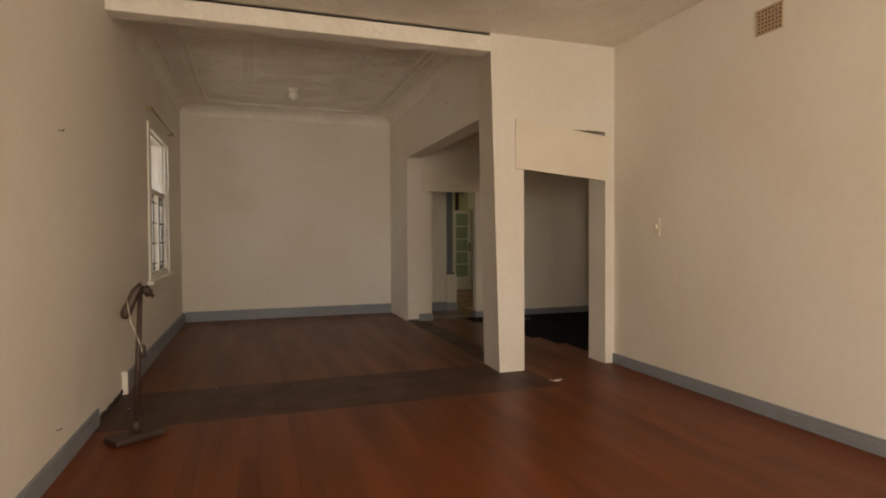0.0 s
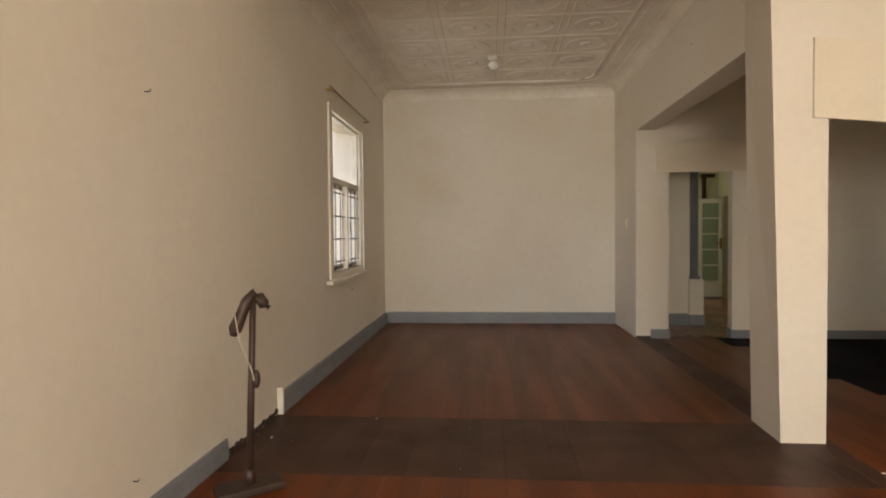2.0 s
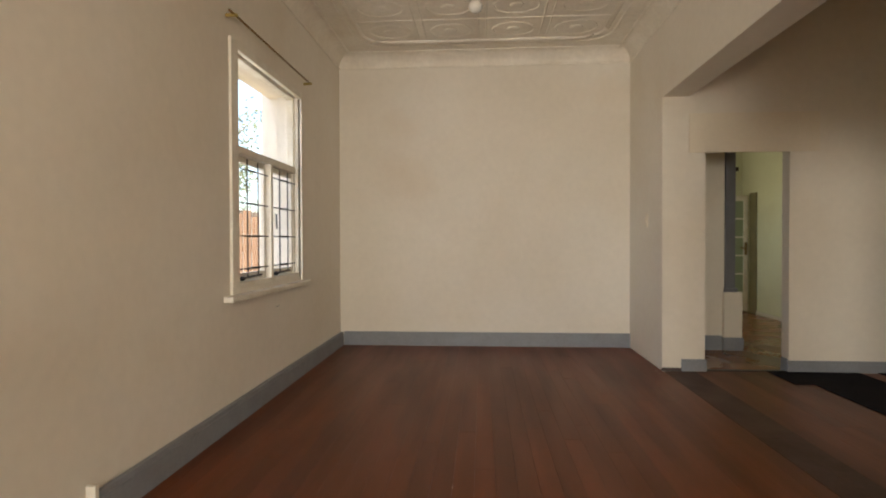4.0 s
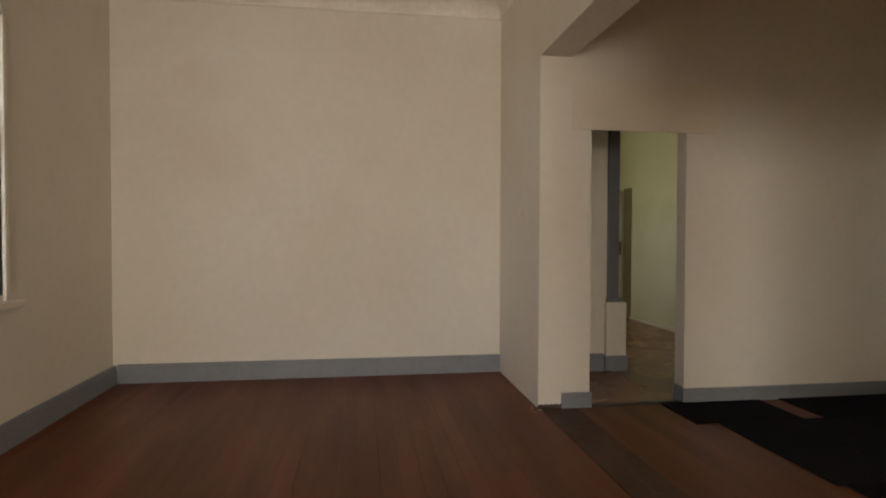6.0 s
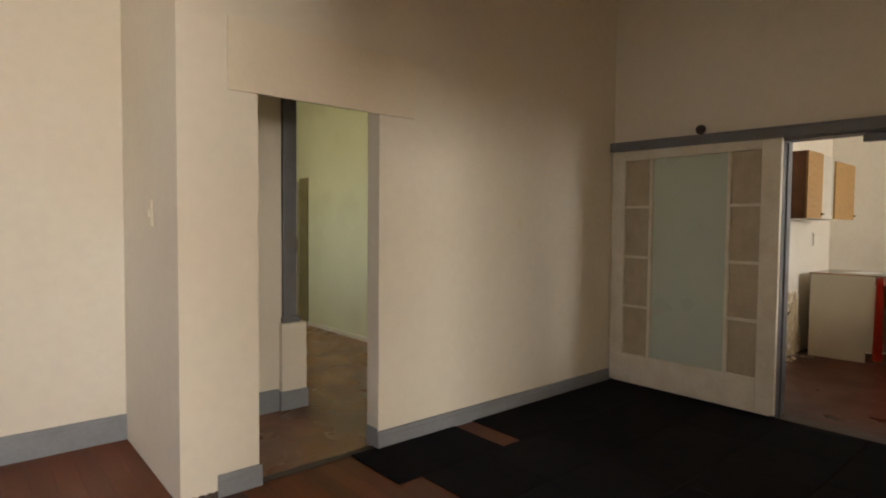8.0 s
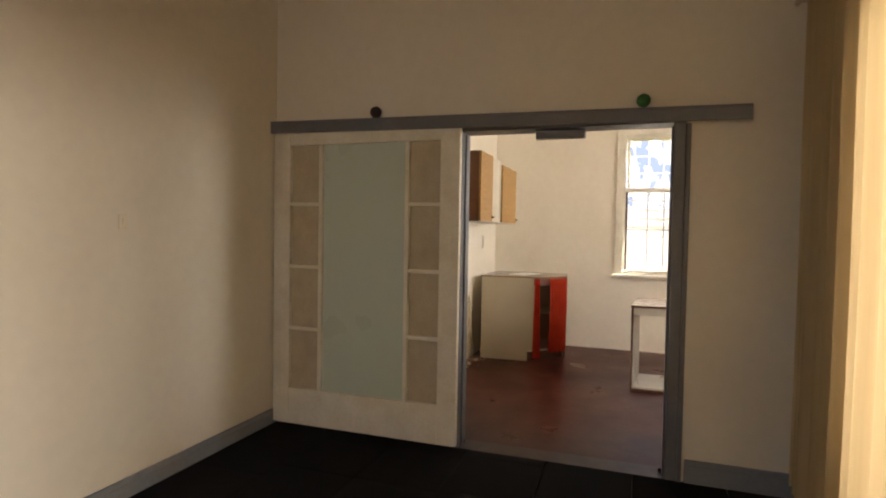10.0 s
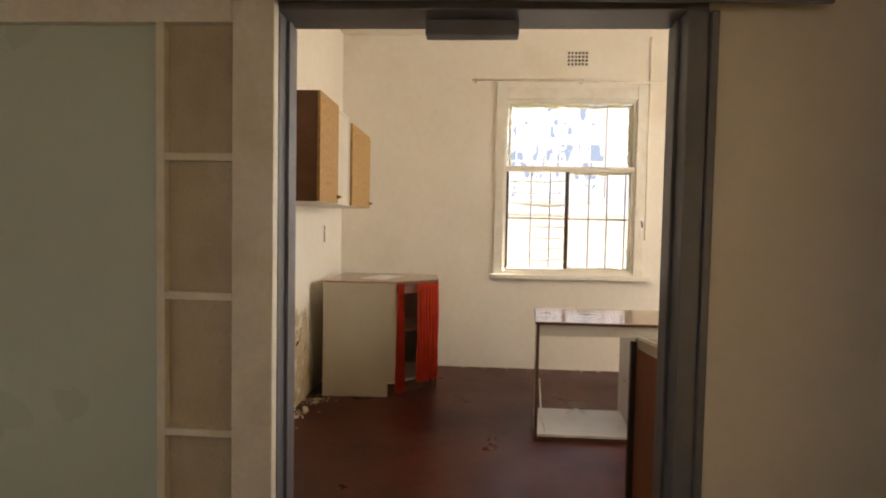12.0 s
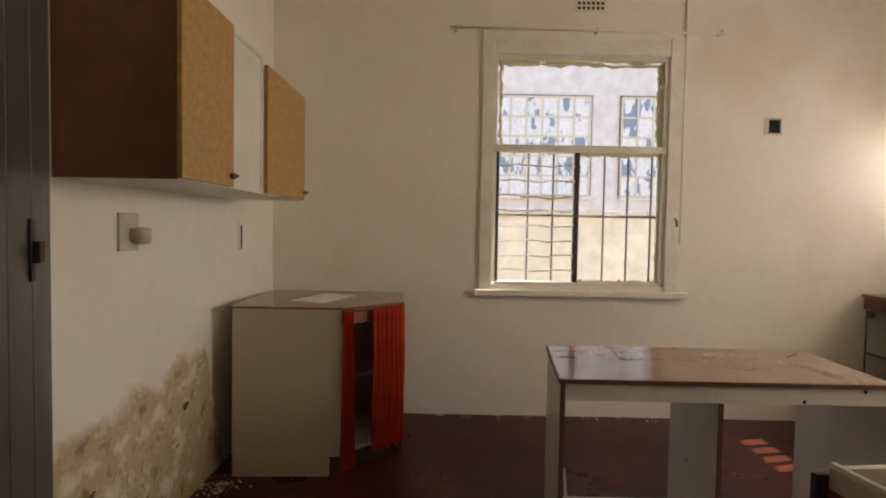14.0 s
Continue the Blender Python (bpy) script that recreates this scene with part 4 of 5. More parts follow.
def passage_door():
    d = thing("door_2", (5.85, 15.1, 0), "pale green-white half-open glazed door with five panes", "door", kind="structure")
    x0, x1, y, z1 = 5.75, 6.205, 15.09, 2.03
    part("stile", box(x0, x0 + 0.055, y, y + 0.045, 0.02, z1, 0.004), WHITE, d)
    part("stile", box(x1 - 0.075, x1, y, y + 0.045, 0.02, z1, 0.004), WHITE, d)
    zs = [0.34, 0.67, 0.99, 1.31, 1.63, 1.95]
    part("rail", box(x0 + 0.055, x1 - 0.075, y, y + 0.045, 0.02, 0.34, 0.004), WHITE, d)
    part("rail", box(x0 + 0.055, x1 - 0.075, y, y + 0.045, 1.95, z1, 0.004), WHITE, d)
    for z in zs[1:-1]:
        part("glazing_bar", box(x0 + 0.055, x1 - 0.075, y + 0.003, y + 0.042, z - 0.012, z + 0.012, 0.003), WHITE, d)
    for a, b2 in zip(zs, zs[1:]):
        part("pane", box(x0 + 0.055, x1 - 0.075, y + 0.02, y + 0.026, a + 0.012, b2 - 0.012), GREENPANE, d, "frosted greenish glass pane")
    hd = part("door_handle", tube([(x1 - 0.04, y, 1.12), (x1 - 0.04, y - 0.05, 1.12), (x1 - 0.15, y - 0.055, 1.12)], 0.011, 8), BRASS, d, "dark brass lever handle")
    part("plate", box(x1 - 0.062, x1 - 0.016, y - 0.006, y, 1.0, 1.22, 0.003), BRASS, hd)


passage_door()
structure("door_lining", box(6.222, 6.239, 14.84, 15.085, -0.002, 2.07, 0.003), OLIVE, "olive brown timber lining beside the glazed door", "trim")
br = thing("wall_bracket", (5.6, 15.3, 2.6), "dark timber bracket fixed above the door", "bracket")
part("arm", box(5.87, 6.135, 15.30, 15.40, 2.485, 2.555, 0.006), DARKWOOD, br)
part("post", box(5.90, 5.965, 15.31, 15.40, 2.02, 2.485, 0.006), DARKWOOD, br)

# ---- kitchen ----


def kitchen_window():
    w = thing("window_3", (KE, 7.57, 0.9), "worn white timber kitchen window with louvres and bars", "window", kind="structure")
    part("architrave", box(KE - 0.022, KE + 0.02, 8.208, 8.30, 0.93, 2.768, 0.005), WHITE, w)
    part("architrave", box(KE - 0.022, KE + 0.02, 6.868, 6.963, 0.93, 2.735, 0.005), WHITE, w)
    part("architrave", box(KE - 0.018, KE + 0.02, 6.963, 8.208, 2.612, 2.722, 0.005), WHITE, w)
    part("sill", box(KE - 0.06, KE + 0.1, 6.80, 8.33, 0.885, 0.928, 0.008), WHITE, w)
    part("frame_rail", box(KE + 0.004, KE + 0.11, 6.99, 8.187, 0.961, 0.985, 0.004), WHITE, w)
    part("transom", box(KE - 0.005, KE + 0.10, 6.97, 8.205, 1.925, 1.975, 0.006), WHITE, w)
    for a, b2 in ((6.952, 6.99), (8.187, 8.215)):
        part("frame_post", box(KE + 0.0, KE + 0.11, a, b2, 0.985, 2.63, 0.004), WHITE, w)
    part("frame_head", box(KE + 0.0, KE + 0.11, 6.99, 8.187, 2.598, 2.632, 0.004), WHITE, w)
    part("pane", box(KE + 0.07, KE + 0.074, 6.99, 8.187, 1.975, 2.598), PANE, w).visible_shadow = False
    part("mullion", box(KE + 0.02, KE + 0.08, 7.58, 7.612, 0.985, 1.925, 0.003), RUST, w, "dark rusted louvre post")
    part("louvre_post", box(KE + 0.02, KE + 0.08, 8.162, 8.187, 0.985, 1.925, 0.003), RUST, w, "dark rusted louvre post")
    for k in range(9):
        z = 1.02 + k * 0.1085
        bm = box(-0.055, 0.055, 7.612, 8.160, -0.003, 0.003)
        bm.transform(Matrix.Translation((KE + 0.05, 0, z)) @ Matrix.Rotation(radians(62 + (k % 3) * 5), 4, 'Y'))
        ob = part("louvre_blade", bm, PANE, w, "clear glass louvre blade")
        ob.visible_shadow = False
        rj = random.Random(40 + k)
        pts = [(KE + 0.02, 7.614 + 0.544 * q / 14, z + 0.047 + rj.gauss(0, 0.004) + 0.006 * math.sin(q * 0.7 + k)) for q in range(15)]
        part("blade_edge", tube(pts, 0.006, 5, radii=[rj.uniform(0.003, 0.008) for _ in pts]), LAMINATE, ob, "chipped pale blade edge")
    part("pane", box(KE + 0.055, KE + 0.059, 6.99, 7.575, 0.985, 1.925), PANE, w).visible_shadow = False
    for y in (7.008, 7.184, 7.361, 7.744, 7.931):
        part("bar", tube([(KE + 0.17, y, 0.93), (KE + 0.17, y, 1.95)], 0.008, 6), BARS, w)
    part("bar", tube([(KE + 0.17, 6.95, 1.472), (KE + 0.17, 8.21, 1.476)], 0.009, 6), BARS, w)
    # ragged putty round the panes
    rnd = random.Random(8)
    for (ya, za, yb, zb) in ((6.99, 2.585, 8.187, 2.588), (6.99, 2.555, 8.187, 2.565), (7.015, 1.98, 7.012, 2.57), (6.995, 1.918, 7.575, 1.915), (6.99, 0.988, 7.575, 0.988), (6.993, 0.99, 6.993, 1.92), (6.993, 1.98, 6.993, 2.58), (8.162, 1.98, 8.162, 2.58)):
        n = 26
        pts = [(KE + 0.052, ya + (yb - ya) * k / n + rnd.gauss(0, 0.005), za + (zb - za) * k / n + rnd.gauss(0, 0.005)) for k in range(n + 1)]
        part("putty", tube(pts, 0.01, 5, radii=[rnd.uniform(0.008, 0.021) for _ in pts]), PUTTY, w, "ragged yellowed putty")
    part("dirt_streak", tube([(KE + 0.012, 7.65 + 0.04 * q, 1.60 + rnd.gauss(0, 0.006)) for q in range(10)], 0.008, 5, radii=[rnd.uniform(0.003, 0.012) for _ in range(10)]), PUTTY, w, "crust of dry yellow dirt")
    part("head_bead", box(KE + 0.002, KE + 0.03, 6.99, 8.187, 2.578, 2.5975, 0.004), WHITE, w)
    part("catch", tube([(KE - 0.02, 6.90, 1.46), (KE - 0.05, 6.90, 1.45), (KE - 0.05, 6.895, 1.40)], 0.008, 6), IRON, w)
    part("catch_plate", box(KE - 0.027, KE - 0.021, 6.885, 6.915, 1.30, 1.40, 0.002), WHITE, w)


kitchen_window()
rod = thing("curtain_rod", (KE, 7.57, 2.77), "bare white curtain rod above the kitchen window", "curtain rod")
part("rod", tube([(KE - 0.05, 8.54, 2.785), (KE - 0.05, 7.5, 2.772), (KE - 0.05, 6.60, 2.765)], 0.009, 8), WHITE, rod)
for y in (8.50, 7.5, 6.63):
    part("bracket", tube([(KE, y, 2.77), (KE - 0.055, y, 2.77), (KE - 0.06, y, 2.79)], 0.011, 6), PLASTIC, rod)
solid("conduit", tube([(KE - 0.008, 6.855, 1.28), (KE - 0.008, 6.855, 3.2)], 0.009, 8), KPLASTER, "white painted conduit running up beside the window", "pipe")

bx = thing("wall_box", (KE, 6.215, 2.13), "open electrical box recess with broken edges", "electrical box")
part("rim", box(KE - 0.006, KE - 0.001, 6.15, 6.28, 2.07, 2.195, 0.002), PLASTIC, bx)
# solid black block on the rim; its colour gives the hole's shade
part("hole", prism([(KE - 0.009, 6.165), (KE - 0.0062, 6.165), (KE - 0.0062, 6.245), (KE - 0.009, 6.245)], 2.085, 2.18), BLACK, bx, "black block painting the shade of an open hole")
bx = thing("blank_plate", (KE, 6.28, 1.65), "painted-over blank plate scar on the wall", "wall plate")
part("plate", box(KE - 0.005, KE - 0.001, 6.225, 6.33, 1.615, 1.68, 0.002), KPLASTER, bx)
part("tab", box(KE - 0.009, KE - 0.005, 6.25, 6.275, 1.62, 1.65, 0.001), KPLASTER, bx)
sk = thing("wall_socket", (8.95, KN, 1.33), "old white wall socket with a stained plug", "socket")
part("plate", box(8.885, 9.02, KN - 0.012, KN - 0.001, 1.26, 1.41, 0.003), PLASTIC, sk)
part("plug", lathe((8.98, KN - 0.05, 1.32), [(0.001, -0.035), (0.03, -0.03), (0.032, 0.03), (0.001, 0.035)], box(8.95, 9.01, KN - 0.06, KN - 0.012, 1.30, 1.35, 0.006)), PLASTIC, sk, "stained yellowed plug")
sw = thing("wall_slot", (10.05, KN, 1.3), "white plate with a narrow dark slot", "wall plate")
part("plate", box(10.14, 10.25, KN - 0.006, KN - 0.001, 1.21, 1.38, 0.002), KPLASTER, sw)
# black strip laid on the plate, the slot's shade put into its colour
part("slot", box(10.165, 10.185, KN - 0.0085, KN - 0.006, 1.22, 1.365), BLACK, sw)


def wall_units():
    """Two wall cupboards side by side; the shared middle bay has lost its door."""
    x0, xm, x1, yf, z0, z1 = 8.53, 9.37, 10.07, 9.40, 1.515, 2.15
    for n, (a, b2, lab) in enumerate(((x0, xm, "brown wall cupboard with one mottled chipboard door missing"), (xm + 0.003, x1, "brown wall cupboard with a mottled chipboard door"))):
        z1 = 2.15 - 0.035 * n
        c = thing("wall_cupboard", ((a + b2) / 2, KN, z0), lab, "cupboard", group="wall cupboards")
        part("side_panel", box(a, a + 0.018, yf, KN - 0.002, z0, z1, 0.002), BROWNSIDE if n == 0 else LAMINATE, c, "dark brown side panel" if n == 0 else "")
        part("side_panel", box(b2 - 0.018, b2, yf, KN - 0.002, z0, z1, 0.002), LAMINATE, c)
        part("bottom", box(a + 0.018, b2 - 0.018, yf, KN - 0.002, z0, z0 + 0.018), LAMINATE, c, "white bottom panel")
        part("top", box(a + 0.018, b2 - 0.018, yf, KN - 0.002, z1 - 0.018, z1), LAMINATE, c)
        part("back", box(a + 0.018, b2 - 0.018, KN - 0.008, KN - 0.003, z0 + 0.018, z1 - 0.018), LAMINATE, c)
        if n == 0:
            part("shelf", box(a + 0.018, b2 - 0.018, yf + 0.03, KN - 0.01, 1.82, 1.835), LAMINATE, c)
            part("face_panel", box(8.972, b2 - 0.002, yf + 0.004, yf + 0.014, z0 + 0.018, z1 - 0.018, 0.001), LAMINATE, c, "white blank face panel")
            da, db = a + 0.001, 8.965
        else:
            da, db = a + 0.012, b2
        d = part("door", box(da, db, yf - 0.02, yf - 0.002, z0 + 0.004, z1, 0.002), CHIP, c, "mottled golden chipboard door")
        k = part("knob", lathe((db - 0.03, yf - 0.03, z0 + 0.045), [(0.005, -0.012), (0.012, -0.008), (0.012, 0.008), (0.005, 0.012)], tube([(db - 0.03, yf - 0.02, z0 + 0.045), (db - 0.03, yf - 0.05, z0 + 0.045)], 0.006, 8), 10), BRASS, d, "dull brass knob")


wall_units()


def corner_unit():
    """Base unit set across the corner, its open front hung with red cloth."""
    c = thing("corner_cabinet", (10.2, 9.3, 0), "cream corner base cabinet hung with red cloth", "cabinet")
    A, B, C, D, E2 = (9.735, 9.68), (9.762, 9.095), (10.07, 8.785), (10.50, 8.825), (10.50, 9.68)
    h = 0.917
    part("side_panel", prism([A, (9.759, 9.16), (9.777, 9.16), (9.753, 9.68)], 0.0, 0.1203, prism([A, B, (9.78, 9.10), (9.753, 9.68)], 0.12, h)), SIDEPANEL, c)
    part("right_panel", prism([C, (D[0], D[1]), (D[0], D[1] + 0.018), (C[0], C[1] + 0.018)], 0.0, h), EDGE, c)
    part("bottom", prism([(9.77, 9.62), (9.785, 9.12), (10.09, 8.84), (10.48, 8.86), (10.48, 9.62)], 0.10, 0.118), LAMINATE, c)
    part("shelf", prism([(9.77, 9.62), (9.785, 9.20), (10.14, 8.86), (10.48, 8.86), (10.48, 9.62)], 0.50, 0.516), SIDEPANEL, c)
    part("back", prism([(9.76, 9.66), (10.49, 9.66), (10.49, 9.675), (9.76, 9.675)], 0.1, h), DIRTYPANE, c)
    part("end_panel", prism([(10.485, 8.86), (10.5, 8.86), (10.5, 9.66), (10.485, 9.66)], 0.0, h), SIDEPANEL, c)
    part("kickboard", prism([(9.80, 9.16), (10.13, 8.83), (10.145, 8.845), (9.815, 9.175)], 0.0, 0.10), EDGE, c)
    part("worktop", prism([(9.736, 9.69), (9.757, 9.09), (10.065, 8.778), (10.505, 8.82), (10.505, 9.69)], h, h + 0.014, bevel=0.003), WORKTOP, c, "scuffed brown worktop")
    part("top_rail", prism([(9.785, 9.10), (10.085, 8.80), (10.095, 8.81), (9.795, 9.11)], 0.83, h), REDBROWN, c)

    def cloth(s0, s1, z0, z1, gather):
        own = bmesh.new()
        n, rows = 60, 14
        d = Vector((C[0] - B[0], C[1] - B[1], 0))
        nor = Vector((d.y, -d.x, 0)).normalized()
        if nor.x > 0:
            nor = -nor
        grid = []
        for j in range(rows + 1):
            f = j / rows
            row = []
            for i in range(n + 1):
                s = s0 + (s1 - s0) * i / n
                s = s + (gather * (f - 0.15) * (0.5 - i / n) if f > 0.15 else 0)
                wav = 0.011 * math.sin(i * 1.25 + 0.6 * math.sin(j * 0.4)) * (0.5 + 0.7 * f) + 0.006 * math.sin(i * 0.5 + j * 0.35)
                p = Vector((*B, 0)) + d * s + nor * (0.016 + wav)
                row.append(own.verts.new((p.x, p.y, z1 + (z0 - z1) * f + (0.012 * math.sin(i * 0.37) if j == rows else 0))))
            grid.append(row)
        for a, b2 in zip(grid, grid[1:]):
            for i in range(n):
                own.faces.new((a[i], a[i + 1], b2[i + 1], b2[i])).smooth = True
        bmesh.ops.solidify(own, geom=own.faces[:], thickness=0.003)
        return own
    part("curtain", cloth(0.46, 1.0, 0.09, 0.908, 0.03), CURTAIN, c, "gathered red cloth curtain")
    part("curtain", cloth(0.0, 0.16, 0.04, 0.908, -0.05), CURTAIN, c, "narrow strip of red cloth")
    part("curtain_wire", tube([(9.757, 9.088, 0.90), (10.062, 8.778, 0.90)], 0.003, 5), IRON, c)


corner_unit()
sheet = box(-0.20, 0.20, -0.11, 0.11, 0, 0.003)
sheet.transform(Matrix.Translation((10.13, 9.27, 0.9315)) @ Matrix.Rotation(radians(-18), 4, 'Z'))
solid("paper_sheet", sheet, PAPER, "flat white sheet lying on the corner cabinet", "paper")


def sink_carcass():
    c = thing("base_carcass", (9.33, 7.39, 0), "doorless white base carcass with brown laminate top", "cabinet")
    x0, x1, y0, y1, h = 8.965, 9.60, 6.74, 8.07, 0.78
    part("worktop", prism([(x0 - 0.004, y0 - 0.008), (x1, y0 - 0.02), (x1, y1 - 0.055), (x0 - 0.004, y1 + 0.006)], h - 0.018, h, bevel=0.002), WORKTOP, c, "glossy brown laminate top with cut lines")
    part("top_edging", box(x0 - 0.010, x0 - 0.0042, y0 - 0.008, y1 + 0.006, h - 0.019, h - 0.001, 0.001), EDGE, c)
    part("side_edging", prism([(x0, y1 + 0.0065), (x1, y1 - 0.0545), (x1, y1 - 0.051), (x0, y1 + 0.010)], h - 0.017, h - 0.001), EDGE, c)
    for y, yb, ht in ((y1 - 0.018, y1 - 0.078, 0.019), (7.42, 7.36, 0.089), (y0, y0 - 0.02, 0.019)):
        p = part("upright_panel", prism([(x0, y), (x1 - 0.01, yb), (x1 - 0.01, yb + 0.017), (x0, y + 0.018)], 0.0, h - ht), LAMINATE, c)
        part("edging", box(x0 - 0.004, x0 - 0.0004, y - 0.001, y + 0.019, 0.0, h - ht), EDGE, p, "brown raw board edge")
    part("apron", box(x0 - 0.002, x0 + 0.016, y0 + 0.018, y1 - 0.019, h - 0.088, h - 0.0185, 0.001), LAMINATE, c)
    part("bottom", prism([(x0 + 0.004, 7.44), (9.50, 7.385), (9.50, 7.985), (x0 + 0.004, y1 - 0.02)], 0.025, 0.042), LAMINATE, c)
    part("bottom", prism([(x0 + 0.004, y0 + 0.02), (9.50, y0 + 0.01), (9.50, 7.36), (x0 + 0.004, 7.415)], 0.025, 0.042), LAMINATE, c)
    part("kickboard", box(x0 + 0.006, x0 + 0.02, y0 + 0.018, y1 - 0.02, 0.0, 0.0245), EDGE, c)
    for a, b2 in (((9.60, 7.70), (9.31, 7.725)), ((9.312, 7.724), (9.318, 7.64)), ((9.34, 8.00), (9.33, 7.93)), ((9.50, 6.80), (9.42, 6.90))):
        part("cut_line", tube([(*a, h + 0.0005), (*b2, h + 0.0005)], 0.0022, 5), BLACK, c)
    for yy, zz in ((7.10, h - 0.075), (6.86, h - 0.03)):
        part("screw", ball((x0 - 0.004, yy, zz), 0.008, (0.5, 1, 1), seg=8), IRON, c)
    part("screw", ball((9.3, 7.412, 0.32), 0.006, (1, 0.5, 1), seg=8), IRON, c)
    part("edge_strip", tube([(x0 + 0.03, y1 - 0.03, 0.40), (x0 + 0.03, y1 - 0.045, 0.2), (x0 + 0.03, y1 - 0.075, 0.05)], 0.006, 5), LAMINATE, c, "peeled white edging strip")
    part("edge_strip", tube([(9.40, 7.80, 0.045), (9.42, 7.72, 0.07), (9.40, 7.66, 0.046)], 0.008, 5), LAMINATE, c, "curled scrap of white edging")


sink_carcass()


def brown_unit():
    c = thing("drawer_carcass", (7.58, 7.4, 0), "open-topped red-brown drawer carcass with chipped edges", "cabinet")
    x0, x1, y0, y1, h = 7.29, 7.875, 6.98, 7.745, 0.905
    p = part("side_panel", box(x0, x1, y1 - 0.018, y1, 0.0, h - 0.048, 0.001), REDBROWN, c)
    part("raw_strip", box(x0, x1, y1 - 0.017, y1 - 0.001, h - 0.0478, h - 0.004, 0.001), SIDEPANEL, p, "pale raw strip along the top")
    part("edging", tube([(x0, y1 - 0.009, h - 0.002), (x0 + 0.2, y1 - 0.006, h), (x0 + 0.4, y1 - 0.012, h + 0.002), (x1, y1 - 0.009, h)], 0.007, 5), LAMINATE, p, "chipped pale top edge")
    part("side_panel", box(x0, x1, y0, y0 + 0.018, 0.0, h, 0.001), REDBROWN, c)
    part("back", box(x0, x0 + 0.012, y0 + 0.018, y1 - 0.018, 0.0, h - 0.03), REDBROWN, c)
    part("front_rail", box(x1 - 0.018, x1, y0 + 0.018, y1 - 0.018, h - 0.05, h - 0.002, 0.001), LAMINATE, c, "white front rail")
    part("drawer_front", box(x1 - 0.017, x1 - 0.001, y0 + 0.018, y1 - 0.018, 0.54, h - 0.052, 0.001), REDBROWN, c)
    part("bottom", box(x0 + 0.012, x1 - 0.02, y0 + 0.018, y1 - 0.018, 0.10, 0.118), BROWNSIDE, c)
    part("shelf", box(x0 + 0.012, x1 - 0.02, y0 + 0.018, y1 - 0.018, 0.52, 0.538), BROWNSIDE, c)
    part("door", box(x1 + 0.002, x1 + 0.02, y0 + 0.01, y1 + 0.024, 0.06, h - 0.02, 0.002), DARKWOOD, c, "dark brown door edge")
    # the unit stands slightly askew
    c.rotation_euler.z = radians(6)
    turn = Matrix.Rotation(radians(6), 3, 'Z')
    corner = Vector((x1, y1, 0))
    c.location = corner - turn @ (corner - c.location)


brown_unit()


def shelf_unit():
    c = thing("shelf_unit", (10.0, 5.4, 0), "low open white shelf unit with brown edges", "shelf unit")
    x0, x1, y0, y1, h = 9.15, 10.76, KS + 0.02, 5.55, 0.925
    part("top", box(x0, x1 + 0.01, y0, y1 + 0.012, h, h + 0.022, 0.002), WORKTOP, c, "brown laminate top")
    part("top_rail", box(x0, x1, y1 - 0.018, y1, h - 0.085, h, 0.001), EDGE, c)
    for x in (x0, 9.68, 10.19, x1 - 0.018):
        p = part("upright_panel", box(x, x + 0.018, y0, y1 - 0.02, 0.0, h - 0.001, 0.001), LAMINATE, c)
        part("edging", box(x, x + 0.018, y1 - 0.02, y1 - 0.0182, 0.0, h - 0.09), EDGE, p)
    for z in (0.10, 0.52):
        for a, b2 in ((x0 + 0.018, 9.68), (9.698, 10.19), (10.208, x1 - 0.018)):
            s = part("shelf", box(a, b2, y0, y1 - 0.02, z, z + 0.016, 0.001), LAMINATE, c)
            part("edging", box(a, b2, y1 - 0.02, y1 - 0.017, z, z + 0.016), EDGE, s)
    part("back", box(x0, x1, y0 - 0.006, y0, 0.0, h), LAMINATE, c)
    part("knob", ball((10.66, y1 + 0.02, h - 0.11), 0.03, (1, 0.8, 1)), BROWNSIDE, c)


shelf_unit()
bag = ball((10.05, 6.35, 0.03), 0.06, (1.2, 0.8, 0.5))
for v in bag.verts:
    v.co += Vector((random.uniform(-1, 1), random.uniform(-1, 1), random.uniform(-0.5, 0.5))) * 0.012
solid("plastic_wrapper", bag, glass("thin_clear_plastic", (0.9, 0.9, 0.9), 0.2), "crumpled clear plastic wrapper on the kitchen floor", "wrapper")

# kitchen side window, out of the walked view but letting the sun in
w = thing("window_4", (10.6, KS - 0.1, 1.46), "narrow barred side window letting in sun", "window", kind="structure")
# bars set to cut the floor's sun patch into stripes
for k in range(3):
    x = 10.40 + k * 0.13
    part("bar", box(x - 0.022, x + 0.022, KS - 0.12, KS - 0.09, 1.672, 2.12, 0.004), BARS, w)
# unseen slab added to limit the sun at this window
part("sun_blocker", box(10.2, 11.1, KS - 0.62, KS - 0.2, 3.0, 3.07), COPING, w)

# no such window is known: frame and opening added for the second kitchen lamp
w = thing("kitchen_light_opening", (8.7, KS - 0.1, 1.2), "unseen framed opening added for extra kitchen light", "window", kind="structure")
for a, b2, c, d in ((8.1, 8.15, 1.2, 2.4), (9.25, 9.3, 1.2, 2.4), (8.15, 9.25, 1.2, 1.25), (8.15, 9.25, 2.35, 2.4), (8.67, 8.73, 1.25, 2.35)):
    part("frame", box(a, b2, KS - 0.07, KS - 0.01, c, d, 0.004), WHITE, w)
# unseen slab added so no sun enters the extra opening
part("sun_blocker", box(7.8, 9.6, KS - 1.6, KS - 0.2, 2.55, 2.62), COPING, w)

